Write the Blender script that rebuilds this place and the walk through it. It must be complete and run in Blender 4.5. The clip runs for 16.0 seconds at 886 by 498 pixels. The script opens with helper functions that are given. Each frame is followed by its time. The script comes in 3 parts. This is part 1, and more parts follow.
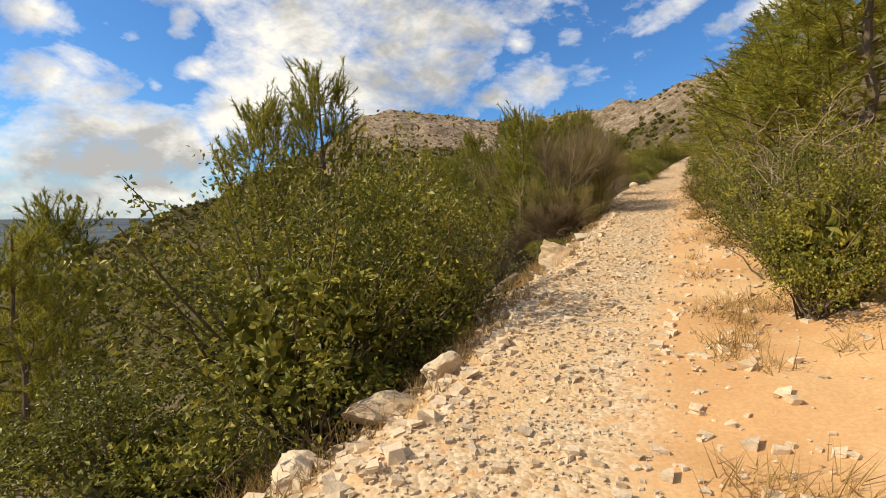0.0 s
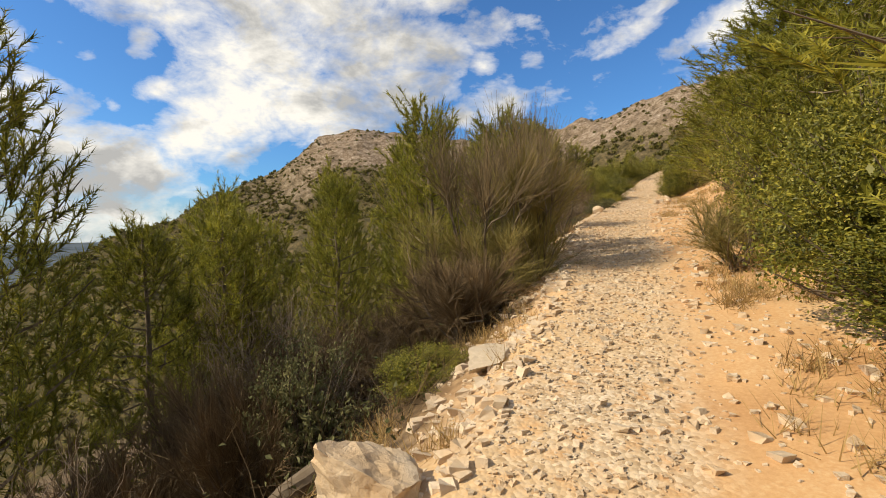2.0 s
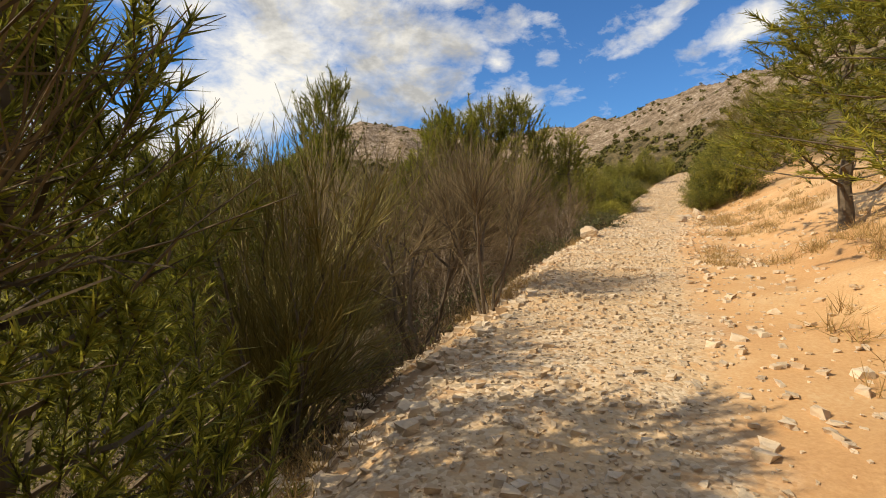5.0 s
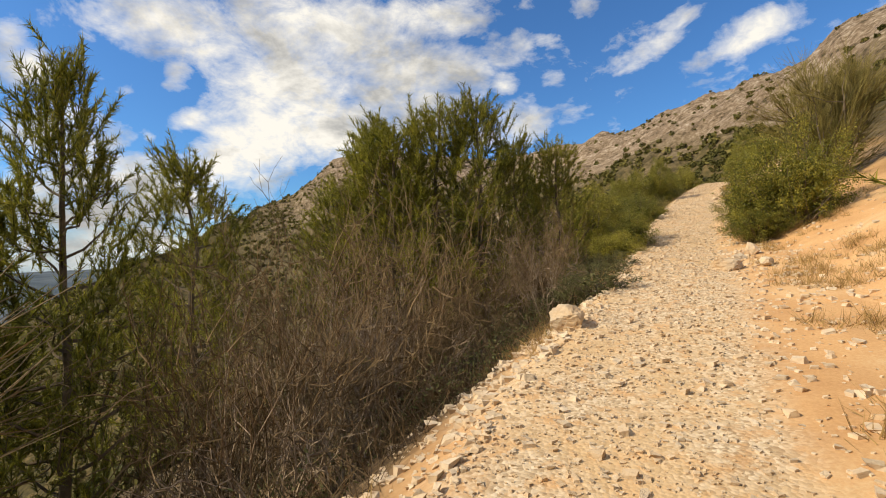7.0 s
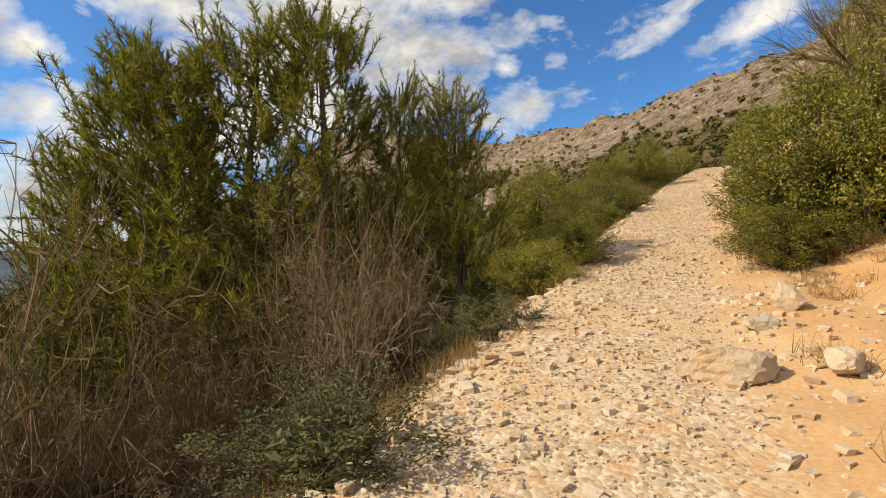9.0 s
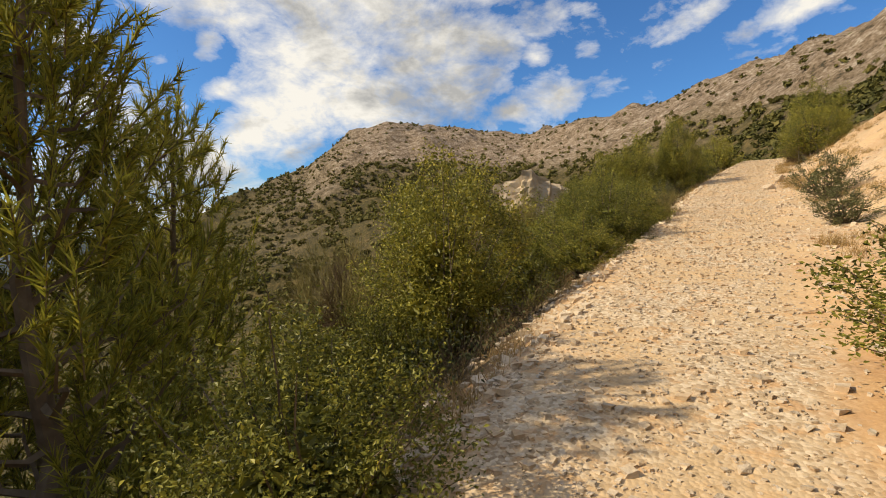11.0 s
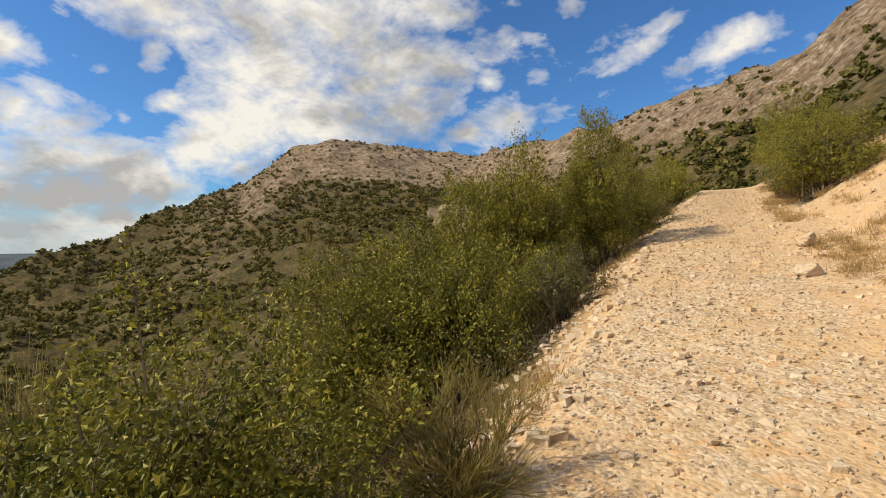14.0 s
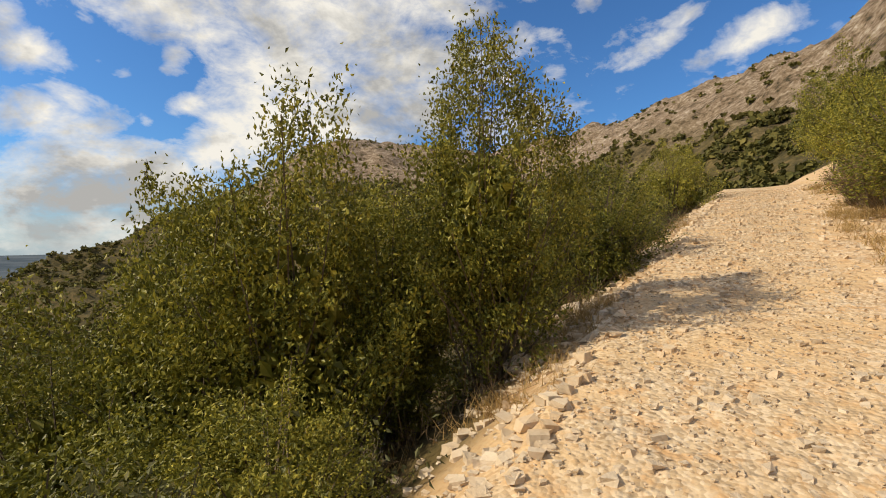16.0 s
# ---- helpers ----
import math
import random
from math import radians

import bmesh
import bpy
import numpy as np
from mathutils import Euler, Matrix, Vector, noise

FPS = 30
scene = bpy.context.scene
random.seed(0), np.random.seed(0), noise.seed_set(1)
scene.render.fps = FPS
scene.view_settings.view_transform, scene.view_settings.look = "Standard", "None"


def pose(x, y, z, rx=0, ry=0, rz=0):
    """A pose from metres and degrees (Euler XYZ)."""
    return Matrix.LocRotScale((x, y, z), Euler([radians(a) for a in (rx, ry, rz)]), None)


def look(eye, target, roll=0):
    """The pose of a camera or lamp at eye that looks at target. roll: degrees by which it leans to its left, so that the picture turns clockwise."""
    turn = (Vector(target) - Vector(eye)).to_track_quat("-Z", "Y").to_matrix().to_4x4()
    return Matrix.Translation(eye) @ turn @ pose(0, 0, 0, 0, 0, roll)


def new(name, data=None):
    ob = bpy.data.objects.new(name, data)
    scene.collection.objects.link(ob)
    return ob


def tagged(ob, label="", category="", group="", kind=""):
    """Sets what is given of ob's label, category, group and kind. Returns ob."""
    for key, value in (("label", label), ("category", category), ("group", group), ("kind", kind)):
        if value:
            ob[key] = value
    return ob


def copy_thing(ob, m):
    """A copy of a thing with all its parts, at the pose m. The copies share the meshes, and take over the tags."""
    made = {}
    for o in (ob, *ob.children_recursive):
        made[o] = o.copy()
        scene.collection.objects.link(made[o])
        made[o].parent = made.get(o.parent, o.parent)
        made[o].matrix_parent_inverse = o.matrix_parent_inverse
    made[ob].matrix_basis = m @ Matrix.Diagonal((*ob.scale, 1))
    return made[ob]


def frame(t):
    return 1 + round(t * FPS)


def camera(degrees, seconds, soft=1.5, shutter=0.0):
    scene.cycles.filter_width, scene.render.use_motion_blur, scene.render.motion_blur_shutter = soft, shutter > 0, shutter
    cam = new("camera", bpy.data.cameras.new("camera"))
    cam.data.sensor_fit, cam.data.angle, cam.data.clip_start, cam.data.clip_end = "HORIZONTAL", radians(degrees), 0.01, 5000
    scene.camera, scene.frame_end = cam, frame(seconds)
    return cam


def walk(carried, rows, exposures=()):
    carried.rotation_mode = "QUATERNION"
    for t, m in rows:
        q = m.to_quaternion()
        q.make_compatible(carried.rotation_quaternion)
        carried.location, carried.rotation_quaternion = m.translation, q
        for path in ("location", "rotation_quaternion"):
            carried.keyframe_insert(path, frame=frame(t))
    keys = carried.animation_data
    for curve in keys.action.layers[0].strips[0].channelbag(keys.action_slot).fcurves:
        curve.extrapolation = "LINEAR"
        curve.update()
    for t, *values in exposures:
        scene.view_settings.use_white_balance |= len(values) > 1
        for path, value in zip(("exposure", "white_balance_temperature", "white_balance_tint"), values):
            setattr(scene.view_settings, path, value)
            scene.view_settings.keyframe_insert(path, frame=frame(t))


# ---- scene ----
EYES = [
    (0, -0.000, 0.000, 1.302, 28.1, -4.1, -0.1),
    (0.5, -0.195, 1.237, 1.423, 27.2, -4.7, -0.3),
    (1, -0.428, 2.381, 1.590, 26.2, -3.4, -0.6),
    (1.5, -0.456, 3.357, 1.683, 25.2, -2.4, -0.8),
    (2, -0.521, 4.436, 1.767, 24.4, -1.9, -1.0),
    (2.5, -0.605, 5.478, 1.906, 23.7, -0.9, -1.3),
    (3, -0.623, 6.519, 2.018, 21.4, -0.6, -1.6),
    (3.5, -0.614, 7.496, 2.148, 21.7, -1.6, -0.7),
    (3.7, -0.632, 7.858, 2.148, 22.4, -2.2, -0.3),
    (5.8, -1.060, 11.504, 2.632, 27.0, -1.7, -0.2),
    (6, -1.116, 11.932, 2.697, 26.9, -1.3, -0.9),
    (6.5, -1.125, 13.132, 2.781, 26.7, -1.1, -1.1),
    (7, -1.116, 14.294, 2.948, 27.3, 0.5, -2.1),
    (7.5, -1.209, 15.457, 3.078, 27.1, 0.8, -2.3),
    (8, -1.088, 16.814, 3.143, 24.5, 0.1, -2.1),
    (8.5, -0.921, 17.884, 3.274, 25.2, 0.0, -1.6),
    (9, -0.883, 18.842, 3.301, 27.2, -1.5, -1.3),
    (9.5, -0.893, 19.958, 3.413, 29.3, -2.4, -1.0),
    (9.7, -0.856, 20.432, 3.506, 30.0, -3.1, -0.8),
    (11.8, -1.171, 25.863, 4.343, 30.4, -1.5, -0.5),
    (12, -1.190, 26.421, 4.473, 29.7, -1.1, -0.5),
    (12.5, -1.180, 27.881, 4.613, 28.7, -0.5, -0.6),
    (13, -1.273, 29.314, 4.799, 27.2, -1.4, -0.4),
    (13.5, -1.320, 30.653, 4.873, 26.9, -1.2, -0.3),
    (14, -1.348, 32.057, 5.087, 24.9, -0.2, -0.3),
    (14.5, -1.385, 33.359, 5.217, 23.9, -0.7, -0.5),
    (15, -1.301, 34.596, 5.385, 23.2, 0.5, -0.4),
    (15.5, -1.171, 35.638, 5.552, 24.7, -0.8, -0.1),
    (16, -1.069, 36.679, 5.692, 26.9, -0.4, -0.7),
]

cam = camera(85.7, 16.0, soft=1.0)
walk(cam, [(t, pose(x, y, z, 0, 0, yaw) @ pose(0, 0, 0, 90 + pitch) @ pose(0, 0, 0, 0, 0, roll)) for t, x, y, z, yaw, pitch, roll in EYES],
     exposures=((0.0, 0.15, 7000, 6), (3.7, 0.1, 7000, 6), (9.0, 0.06, 7000, 6), (12.0, -0.02, 7000, 6), (16.0, -0.05, 7000, 6)))

# ---- sky and sun ----
SUN_FROM = Vector((-0.78, -0.62, 0.0)).normalized()
SUN_UP = 38.0
sun = new("sun", bpy.data.lights.new("sun", "SUN"))
sun.data.energy, sun.data.angle, sun.data.color = 5.0, radians(0.5), (1.0, 0.86, 0.66)
sun.matrix_world = look(SUN_FROM * 100 * math.cos(radians(SUN_UP)) + Vector((0, 0, 100 * math.sin(radians(SUN_UP)))), (0, 0, 0))


def maths(tree, op, a, b=None, c=None, clamp=False):
    n = tree.nodes.new("ShaderNodeMath")
    n.operation, n.use_clamp = op, clamp
    for k, v in enumerate((a, b, c)):
        if v is None:
            continue
        if isinstance(v, (int, float)):
            n.inputs[k].default_value = v
        else:
            tree.links.new(v, n.inputs[k])
    return n.outputs[0]


def noisy(tree, vector, scale, detail=4.0, rough=0.55, distort=0.0):
    n = tree.nodes.new("ShaderNodeTexNoise")
    n.inputs["Scale"].default_value, n.inputs["Detail"].default_value = scale, detail
    n.inputs["Roughness"].default_value, n.inputs["Distortion"].default_value = rough, distort
    tree.links.new(vector, n.inputs["Vector"])
    return n.outputs["Fac"]


def ramp(tree, fac, stops):
    n = tree.nodes.new("ShaderNodeValToRGB")
    while len(n.color_ramp.elements) < len(stops):
        n.color_ramp.elements.new(0.5)
    for e, (at, col) in zip(n.color_ramp.elements, stops):
        e.position, e.color = at, (*col, 1) if len(col) == 3 else col
    tree.links.new(fac, n.inputs[0])
    return n.outputs[0]


def blend(tree, fac, a, b, mode="MIX"):
    n = tree.nodes.new("ShaderNodeMix")
    n.data_type, n.blend_type = "RGBA", mode
    for socket, v in ((n.inputs[0], fac), (n.inputs[6], a), (n.inputs[7], b)):
        if isinstance(v, tuple):
            socket.default_value = (*v, 1)
        elif isinstance(v, (int, float)):
            socket.default_value = v
        else:
            tree.links.new(v, socket)
    return n.outputs[2]


# cloud banks on a plane ahead of the walker, in thousandths of its distance: across, up, half width, half height, slant, weight
BANKS = [
    (-540, 500, 240, 80, -10, 1), (-270, 450, 270, 130, -20, 1), (-100, 380, 190, 105, -40, 1), (-310, 345, 150, 140, 0, 1),
    (-215, 270, 260, 70, -10, 1), (-400, 225, 165, 85, 20, 1), (-60, 285, 120, 60, -20, 0.9), (0, 500, 120, 60, 0, 0.8),
    (-740, 180, 260, 75, 0, 0.95), (-800, 120, 260, 75, 0, 0.9), (-570, 130, 190, 65, 0, 0.9), (-740, 50, 320, 60, 0, 0.85),
]
PUFFS = [
    (-860, 420, 105, 50, -20, 0.88), (-910, 490, 40, 65, 0, 0.79), (-775, 320, 75, 38, -40, 0.79), (-855, 285, 110, 60, 0, 0.79),
    (-750, 260, 120, 60, 0, 0.79), (-555, 398, 36, 36, 0, 0.79), (-615, 262, 22, 18, 0, 0.70), (-660, 371, 24, 14, 0, 0.62),
    (-540, 297, 55, 28, 0, 0.70), (-740, 487, 38, 15, -30, 0.62),
]
STREAKS = [
    (137, 345, 30, 28, 0, 0.85), (160, 268, 62, 62, 0, 0.85), (143, 428, 58, 50, 0, 0.62), (72, 374, 40, 50, 0, 0.6),
    (434, 404, 105, 28, 25, 0.72), (505, 470, 45, 22, 30, 0.62), (647, 434, 130, 38, 28, 0.78), (540, 386, 50, 30, 20, 0.6),
    (310, 500, 38, 32, 0, 0.6), (238, 350, 32, 26, 0, 0.58), (232, 440, 32, 20, 0, 0.55), (20, 392, 75, 62, 0, 0.8),
    (80, 243, 50, 26, 0, 0.85),
]
AHEAD = 26.9


world = bpy.data.worlds.new("sky")
scene.world = world
world.use_nodes = True
w = world.node_tree
w.nodes.clear()
sky = w.nodes.new("ShaderNodeTexSky")
sky.sky_type, sky.sun_disc = "NISHITA", False
sky.sun_elevation = radians(SUN_UP)
sky.sun_rotation = math.atan2(SUN_FROM.x, SUN_FROM.y)
sky.air_density, sky.dust_density, sky.ozone_density = 1.0, 0.6, 2.0
way = w.nodes.new("ShaderNodeTexCoord").outputs["Generated"]
turned = w.nodes.new("ShaderNodeVectorRotate")
turned.rotation_type = "Z_AXIS"
turned.inputs["Angle"].default_value = radians(-AHEAD)
w.links.new(way, turned.inputs["Vector"])
xyz = w.nodes.new("ShaderNodeSeparateXYZ")
w.links.new(turned.outputs[0], xyz.inputs[0])
depth = maths(w, "MAXIMUM", xyz.outputs["Y"], 0.05)
plane = w.nodes.new("ShaderNodeCombineXYZ")
w.links.new(maths(w, "DIVIDE", xyz.outputs["X"], depth), plane.inputs["X"])
w.links.new(maths(w, "DIVIDE", xyz.outputs["Z"], depth), plane.inputs["Y"])
aside = maths(w, "DIVIDE", maths(w, "SUBTRACT", 0.62, xyz.outputs["Y"]), 0.2, clamp=True)
cover = maths(w, "MULTIPLY", aside, 0.6)
for across, up, half, tall, slant, weight in BANKS + PUFFS + STREAKS:
    local = w.nodes.new("ShaderNodeMapping")
    local.vector_type = "TEXTURE"
    local.inputs["Location"].default_value = (across / 1000, up / 1000, 0)
    local.inputs["Rotation"].default_value = (0, 0, radians(slant))
    local.inputs["Scale"].default_value = (half / 1000 * 1.3, tall / 1000 * 1.3, 1)
    w.links.new(plane.outputs[0], local.inputs["Vector"])
    far_off = w.nodes.new("ShaderNodeVectorMath")
    far_off.operation = "LENGTH"
    w.links.new(local.outputs[0], far_off.inputs[0])
    f = maths(w, "MULTIPLY", maths(w, "SUBTRACT", 1.0, maths(w, "POWER", far_off.outputs["Value"], 1.6), clamp=True), weight)
    cover = maths(w, "MAXIMUM", cover, f)
stretch = w.nodes.new("ShaderNodeMapping")
stretch.inputs["Scale"].default_value = (1, 1, 1.7)
w.links.new(way, stretch.inputs["Vector"])
puff = noisy(w, stretch.outputs[0], 9.0, 9.0, 0.62, 0.35)
wisp = noisy(w, stretch.outputs[0], 24.0, 6.0, 0.6, 0.4)
thick = maths(w, "ADD", cover, maths(w, "MULTIPLY", maths(w, "SUBTRACT", maths(w, "ADD", maths(w, "MULTIPLY", puff, 0.72), maths(w, "MULTIPLY", wisp, 0.28)), 0.5), 3.1))
mask = ramp(w, thick, ((0.16, (0, 0, 0)), (0.46, (0.4, 0.4, 0.4)), (0.95, (1, 1, 1))))
shade = noisy(w, stretch.outputs[0], 5.5, 6.0, 0.6, 0.2)
lit = ramp(w, maths(w, "ADD", shade, maths(w, "MULTIPLY", maths(w, "SUBTRACT", thick, 0.6), -0.12)), ((0.36, (4.6, 4.6, 4.8)), (0.54, (9.4, 9.1, 8.9))))
blue = blend(w, 1.0, sky.outputs[0], (0.50, 0.94, 1.48), "MULTIPLY")
haze = w.nodes.new("ShaderNodeSeparateXYZ")
w.links.new(way, haze.inputs[0])
low = ramp(w, haze.outputs["Z"], ((0.0, (1, 1, 1)), (0.10, (0, 0, 0))))
blue = blend(w, maths(w, "MULTIPLY", low, 0.7), blue, (5.0, 5.6, 6.4))
ground_glow = w.nodes.new("ShaderNodeBackground")
w.links.new(blend(w, mask, blue, lit), ground_glow.inputs["Color"])
ground_glow.inputs["Strength"].default_value = 0.1
w.links.new(ground_glow.outputs[0], w.nodes.new("ShaderNodeOutputWorld").inputs[0])

# ---- the lie of the land ----
PATH_Y = (-60, -5, 2, 6, 8.5, 12.6, 17, 21, 25, 30, 35, 38, 40.4, 43, 50, 60, 90)
PATH_LEFT = (-3, -1.1, -1.05, -1.2, -1.3, -1.85, -2.1, -1.9, -2.0, -2.05, -1.8, -1.65, -1.5, -1.15, -0.25, 0.35, 0)
PATH_RIGHT = (-2, -0.1, -0.25, -0.42, -0.45, -0.65, -0.78, -0.65, -0.7, -0.45, -0.2, -0.1, 0.0, 0.15, 1.0, 1.45, 1)
RISE_Y = (-60, -8, 0, 5.6, 8.6, 11.1, 15.4, 16.7, 20.7, 22.9, 24.6, 31.4, 35.5, 40.0, 42.5, 49, 58, 66, 90, 400)
RISE_Z = (-6, -0.7, 0.20, 0.80, 1.24, 1.51, 1.96, 2.07, 2.52, 2.75, 2.92, 3.82, 4.40, 5.15, 5.6, 6.7, 7.8, 8.2, 8.4, 9)
# the crests round the walker's halfway point: bearing (degrees left of north), distance, height over the plain of the eye
CREST_A = (-180, -120, -75, -30, -22, -14, -11.6, -6.6, -0.3, 8, 17, 21, 25, 30, 37.6, 41, 43.4, 47, 53, 60, 68, 75, 100, 180)
CREST_D = (300, 250, 150, 110, 112, 120, 128, 140, 160, 190, 240, 262, 270, 280, 280, 275, 265, 250, 225, 205, 190, 200, 300, 300)
CREST_Z = (58, 67, 80, 54, 48, 44, 43, 44, 44, 45, 49, 50, 53, 59, 63, 57, 47, 32, 18, 0, -8, -21, -58, 21)
HUB = (0.0, 28.0, 4.6)


def smooth(a, b, x):
    t = np.clip((x - a) / (b - a), 0, 1)
    return t * t * (3 - 2 * t)


def waves(x, y, scale, seed, octaves=4):
    """Cheap smooth value noise, about -1 to 1."""
    out, amp = 0.0, 1.0
    for k in range(octaves):
        u, v = x / scale + seed * 13.7 + k * 5.1, y / scale + seed * 7.3 - k * 3.7
        i, j = np.floor(u), np.floor(v)
        fu, fv = u - i, v - j
        fu, fv = fu * fu * (3 - 2 * fu), fv * fv * (3 - 2 * fv)
        h = lambda a, b: np.modf(np.abs(np.sin(a * 127.1 + b * 311.7 + seed) * 43758.5453))[0] * 2 - 1
        out = out + amp * (h(i, j) * (1 - fu) * (1 - fv) + h(i + 1, j) * fu * (1 - fv) + h(i, j + 1) * (1 - fu) * fv + h(i + 1, j + 1) * fu * fv)
        scale, amp = scale * 0.5, amp * 0.5
    return out * 0.6


def land(x, y):
    """Height of the ground, and its zones: gravel, bare earth, far rock."""
    x, y = np.asarray(x, float), np.asarray(y, float)
    left, right, z0 = np.interp(y, PATH_Y, PATH_LEFT), np.interp(y, PATH_Y, PATH_RIGHT), np.interp(y, RISE_Y, RISE_Z)
    u, v = left - x, x - right
    # valley side: an edge, a steep drop, then a long slope; hill side: an apron, a cut bank, then the hill
    down = 0.55 * np.clip(u, 0, 0.5) + 0.75 * np.clip(u - 0.5, 0, 2.2) + 0.42 * np.clip(u - 2.7, 0, 1e4)
    bank = np.interp(y, (0, 8, 15, 20, 30, 41, 47), (0.36, 0.48, 0.54, 0.48, 0.56, 0.8, 0.5))
    up = 0.08 * np.clip(v, 0, 0.9) + bank * np.clip(v - 0.9, 0, 2.6) + 0.42 * np.clip(v - 3.5, 0, 1e4)
    near = z0 - down + up
    near = near + 0.022 * waves(x, y, 0.5, 3) + (0.13 * waves(x, y, 1.3, 4) + 0.05 * np.abs(waves(x, y, 0.35, 5))) * smooth(0.1, 1.2, np.maximum(u, v))
    # far hills
    dx, dy = x - HUB[0], y - HUB[1]
    r, az = np.hypot(dx, dy), np.degrees(np.arctan2(-dx, dy))
    d, top = np.interp(az, CREST_A, CREST_D), np.interp(az, CREST_A, CREST_Z)
    foot = np.interp(az, (-180, -60, -20, 10, 30, 60, 90, 180), (5, 25, 10, -2, -9, -28, -40, -20))
    s = r / d
    far = foot + (top + HUB[2] - foot) * np.where(s < 1, np.clip((s - 0.22) / 0.78, 0, 1) ** 1.15, 1) - np.clip(s - 1.0, 0, 10) * 0.25 * d
    rough = smooth(0.25, 0.6, s) * np.clip(1.5 - 0.5 * s, 0.2, 1)
    ledge = np.clip(waves(x, y, 22, 8, 4) - 0.12, 0, 0.35) * 9.0
    far = far + rough * (3.2 * waves(x, y, 30, 6, 3) + 2.0 * np.abs(waves(x, y, 9, 7, 3)) - 1.4 + ledge)
    plain = -70 + np.interp(r, (600, 1500, 2600, 3000), (0, 4, 12, 48)) + 6 * waves(x, y, 500, 9, 2)
    far = np.maximum(far, plain)
    k = smooth(26, 60, r) * smooth(10, 30, np.maximum(np.abs(x + 0.5), 0.6 * np.abs(y - 20)))
    z = near * (1 - k) + far * k
    gravel = (1 - smooth(-0.12, 0.25, v + 0.12 * waves(x, y, 0.6, 11))) * (1 - smooth(-0.15, 0.5, u + 0.3 * waves(x, y, 0.8, 15)))
    gravel = np.maximum(gravel, 0.75 * smooth(27, 32, y) * (1 - smooth(1.2, 4.0, v + waves(x, y, 1.5, 17))) * (1 - smooth(-0.1, 0.6, u)))
    gravel = gravel * (1 - k) * (1 - smooth(60, 75, y))
    earth = (1 - k) * (1 - smooth(56, 68, y)) * (1 - smooth(0.0, 0.7, u + 0.25 * waves(x, y, 0.7, 12))) * (1 - smooth(1.6, 4.5, v + 0.9 * waves(x, y, 1.1, 13)))
    rock = k * smooth(0.52, 0.72, s + 0.15 * waves(x, y, 26, 14, 3)) * np.interp(az, (-60, 40, 54), (1, 1, 0.0))
    return z, gravel, earth, rock


def ground_at(x, y):
    return float(land(x, y)[0])

# ---- materials ----
def material(name, rough=0.9):
    m = bpy.data.materials.new(name)
    m.use_nodes = True
    t = m.node_tree
    b = t.nodes["Principled BSDF"]
    b.inputs["Roughness"].default_value = rough
    b.inputs["Specular IOR Level"].default_value = 0.25
    return m, t, b


def bumped(t, b, height, strength, distance):
    n = t.nodes.new("ShaderNodeBump")
    n.inputs["Strength"].default_value, n.inputs["Distance"].default_value = strength, distance
    t.links.new(height, n.inputs["Height"])
    t.links.new(n.outputs[0], b.inputs["Normal"])


def leafy(name, dark, mid, light, through_it=0.35, gloss=0.5):
    """Leaves: colour from leaf to leaf and plant to plant, light passing through."""
    m, t, b = material(name, gloss)
    geo, info = t.nodes.new("ShaderNodeNewGeometry"), t.nodes.new("ShaderNodeObjectInfo")
    patch = noisy(t, geo.outputs["Position"], 3.6, 4.0)
    f = maths(t, "ADD", maths(t, "MULTIPLY", geo.outputs["Random Per Island"], 0.42), maths(t, "MULTIPLY", patch, 0.55))
    f = maths(t, "ADD", f, maths(t, "MULTIPLY", maths(t, "SUBTRACT", info.outputs["Random"], 0.5), 0.22))
    col = ramp(t, f, ((0.15, dark), (0.5, mid), (0.88, light)))
    t.links.new(col, b.inputs["Base Color"])
    b.inputs["Specular IOR Level"].default_value = 0.3
    lucent = t.nodes.new("ShaderNodeBsdfTranslucent")
    t.links.new(col, lucent.inputs["Color"])
    mix = t.nodes.new("ShaderNodeMixShader")
    mix.inputs[0].default_value = through_it
    t.links.new(b.outputs[0], mix.inputs[1])
    t.links.new(lucent.outputs[0], mix.inputs[2])
    t.links.new(mix.outputs[0], t.nodes["Material Output"].inputs["Surface"])
    return m


def woody(name, dark, light):
    m, t, b = material(name, 0.9)
    geo = t.nodes.new("ShaderNodeNewGeometry")
    n = noisy(t, geo.outputs["Position"], 14, 5)
    f = maths(t, "ADD", maths(t, "MULTIPLY", n, 0.7), maths(t, "MULTIPLY", geo.outputs["Random Per Island"], 0.3))
    t.links.new(ramp(t, f, ((0.25, dark), (0.75, light))), b.inputs["Base Color"])
    bumped(t, b, n, 0.5, 0.01)
    return m


def rocky(name, dark, light, stain):
    m, t, b = material(name, 0.92)
    geo, info = t.nodes.new("ShaderNodeNewGeometry"), t.nodes.new("ShaderNodeObjectInfo")
    big, fine = noisy(t, geo.outputs["Position"], 3.5, 6), noisy(t, geo.outputs["Position"], 38, 6, 0.65)
    f = maths(t, "ADD", maths(t, "MULTIPLY", fine, 0.45), maths(t, "MULTIPLY", maths(t, "ADD", geo.outputs["Random Per Island"], info.outputs["Random"]), 0.28))
    col = ramp(t, f, ((0.2, dark), (0.7, light)))
    col = blend(t, ramp(t, big, ((0.45, (0, 0, 0)), (0.68, (0.8, 0.8, 0.8)))), col, stain)
    t.links.new(col, b.inputs["Base Color"])
    bumped(t, b, fine, 0.6, 0.02)
    return m


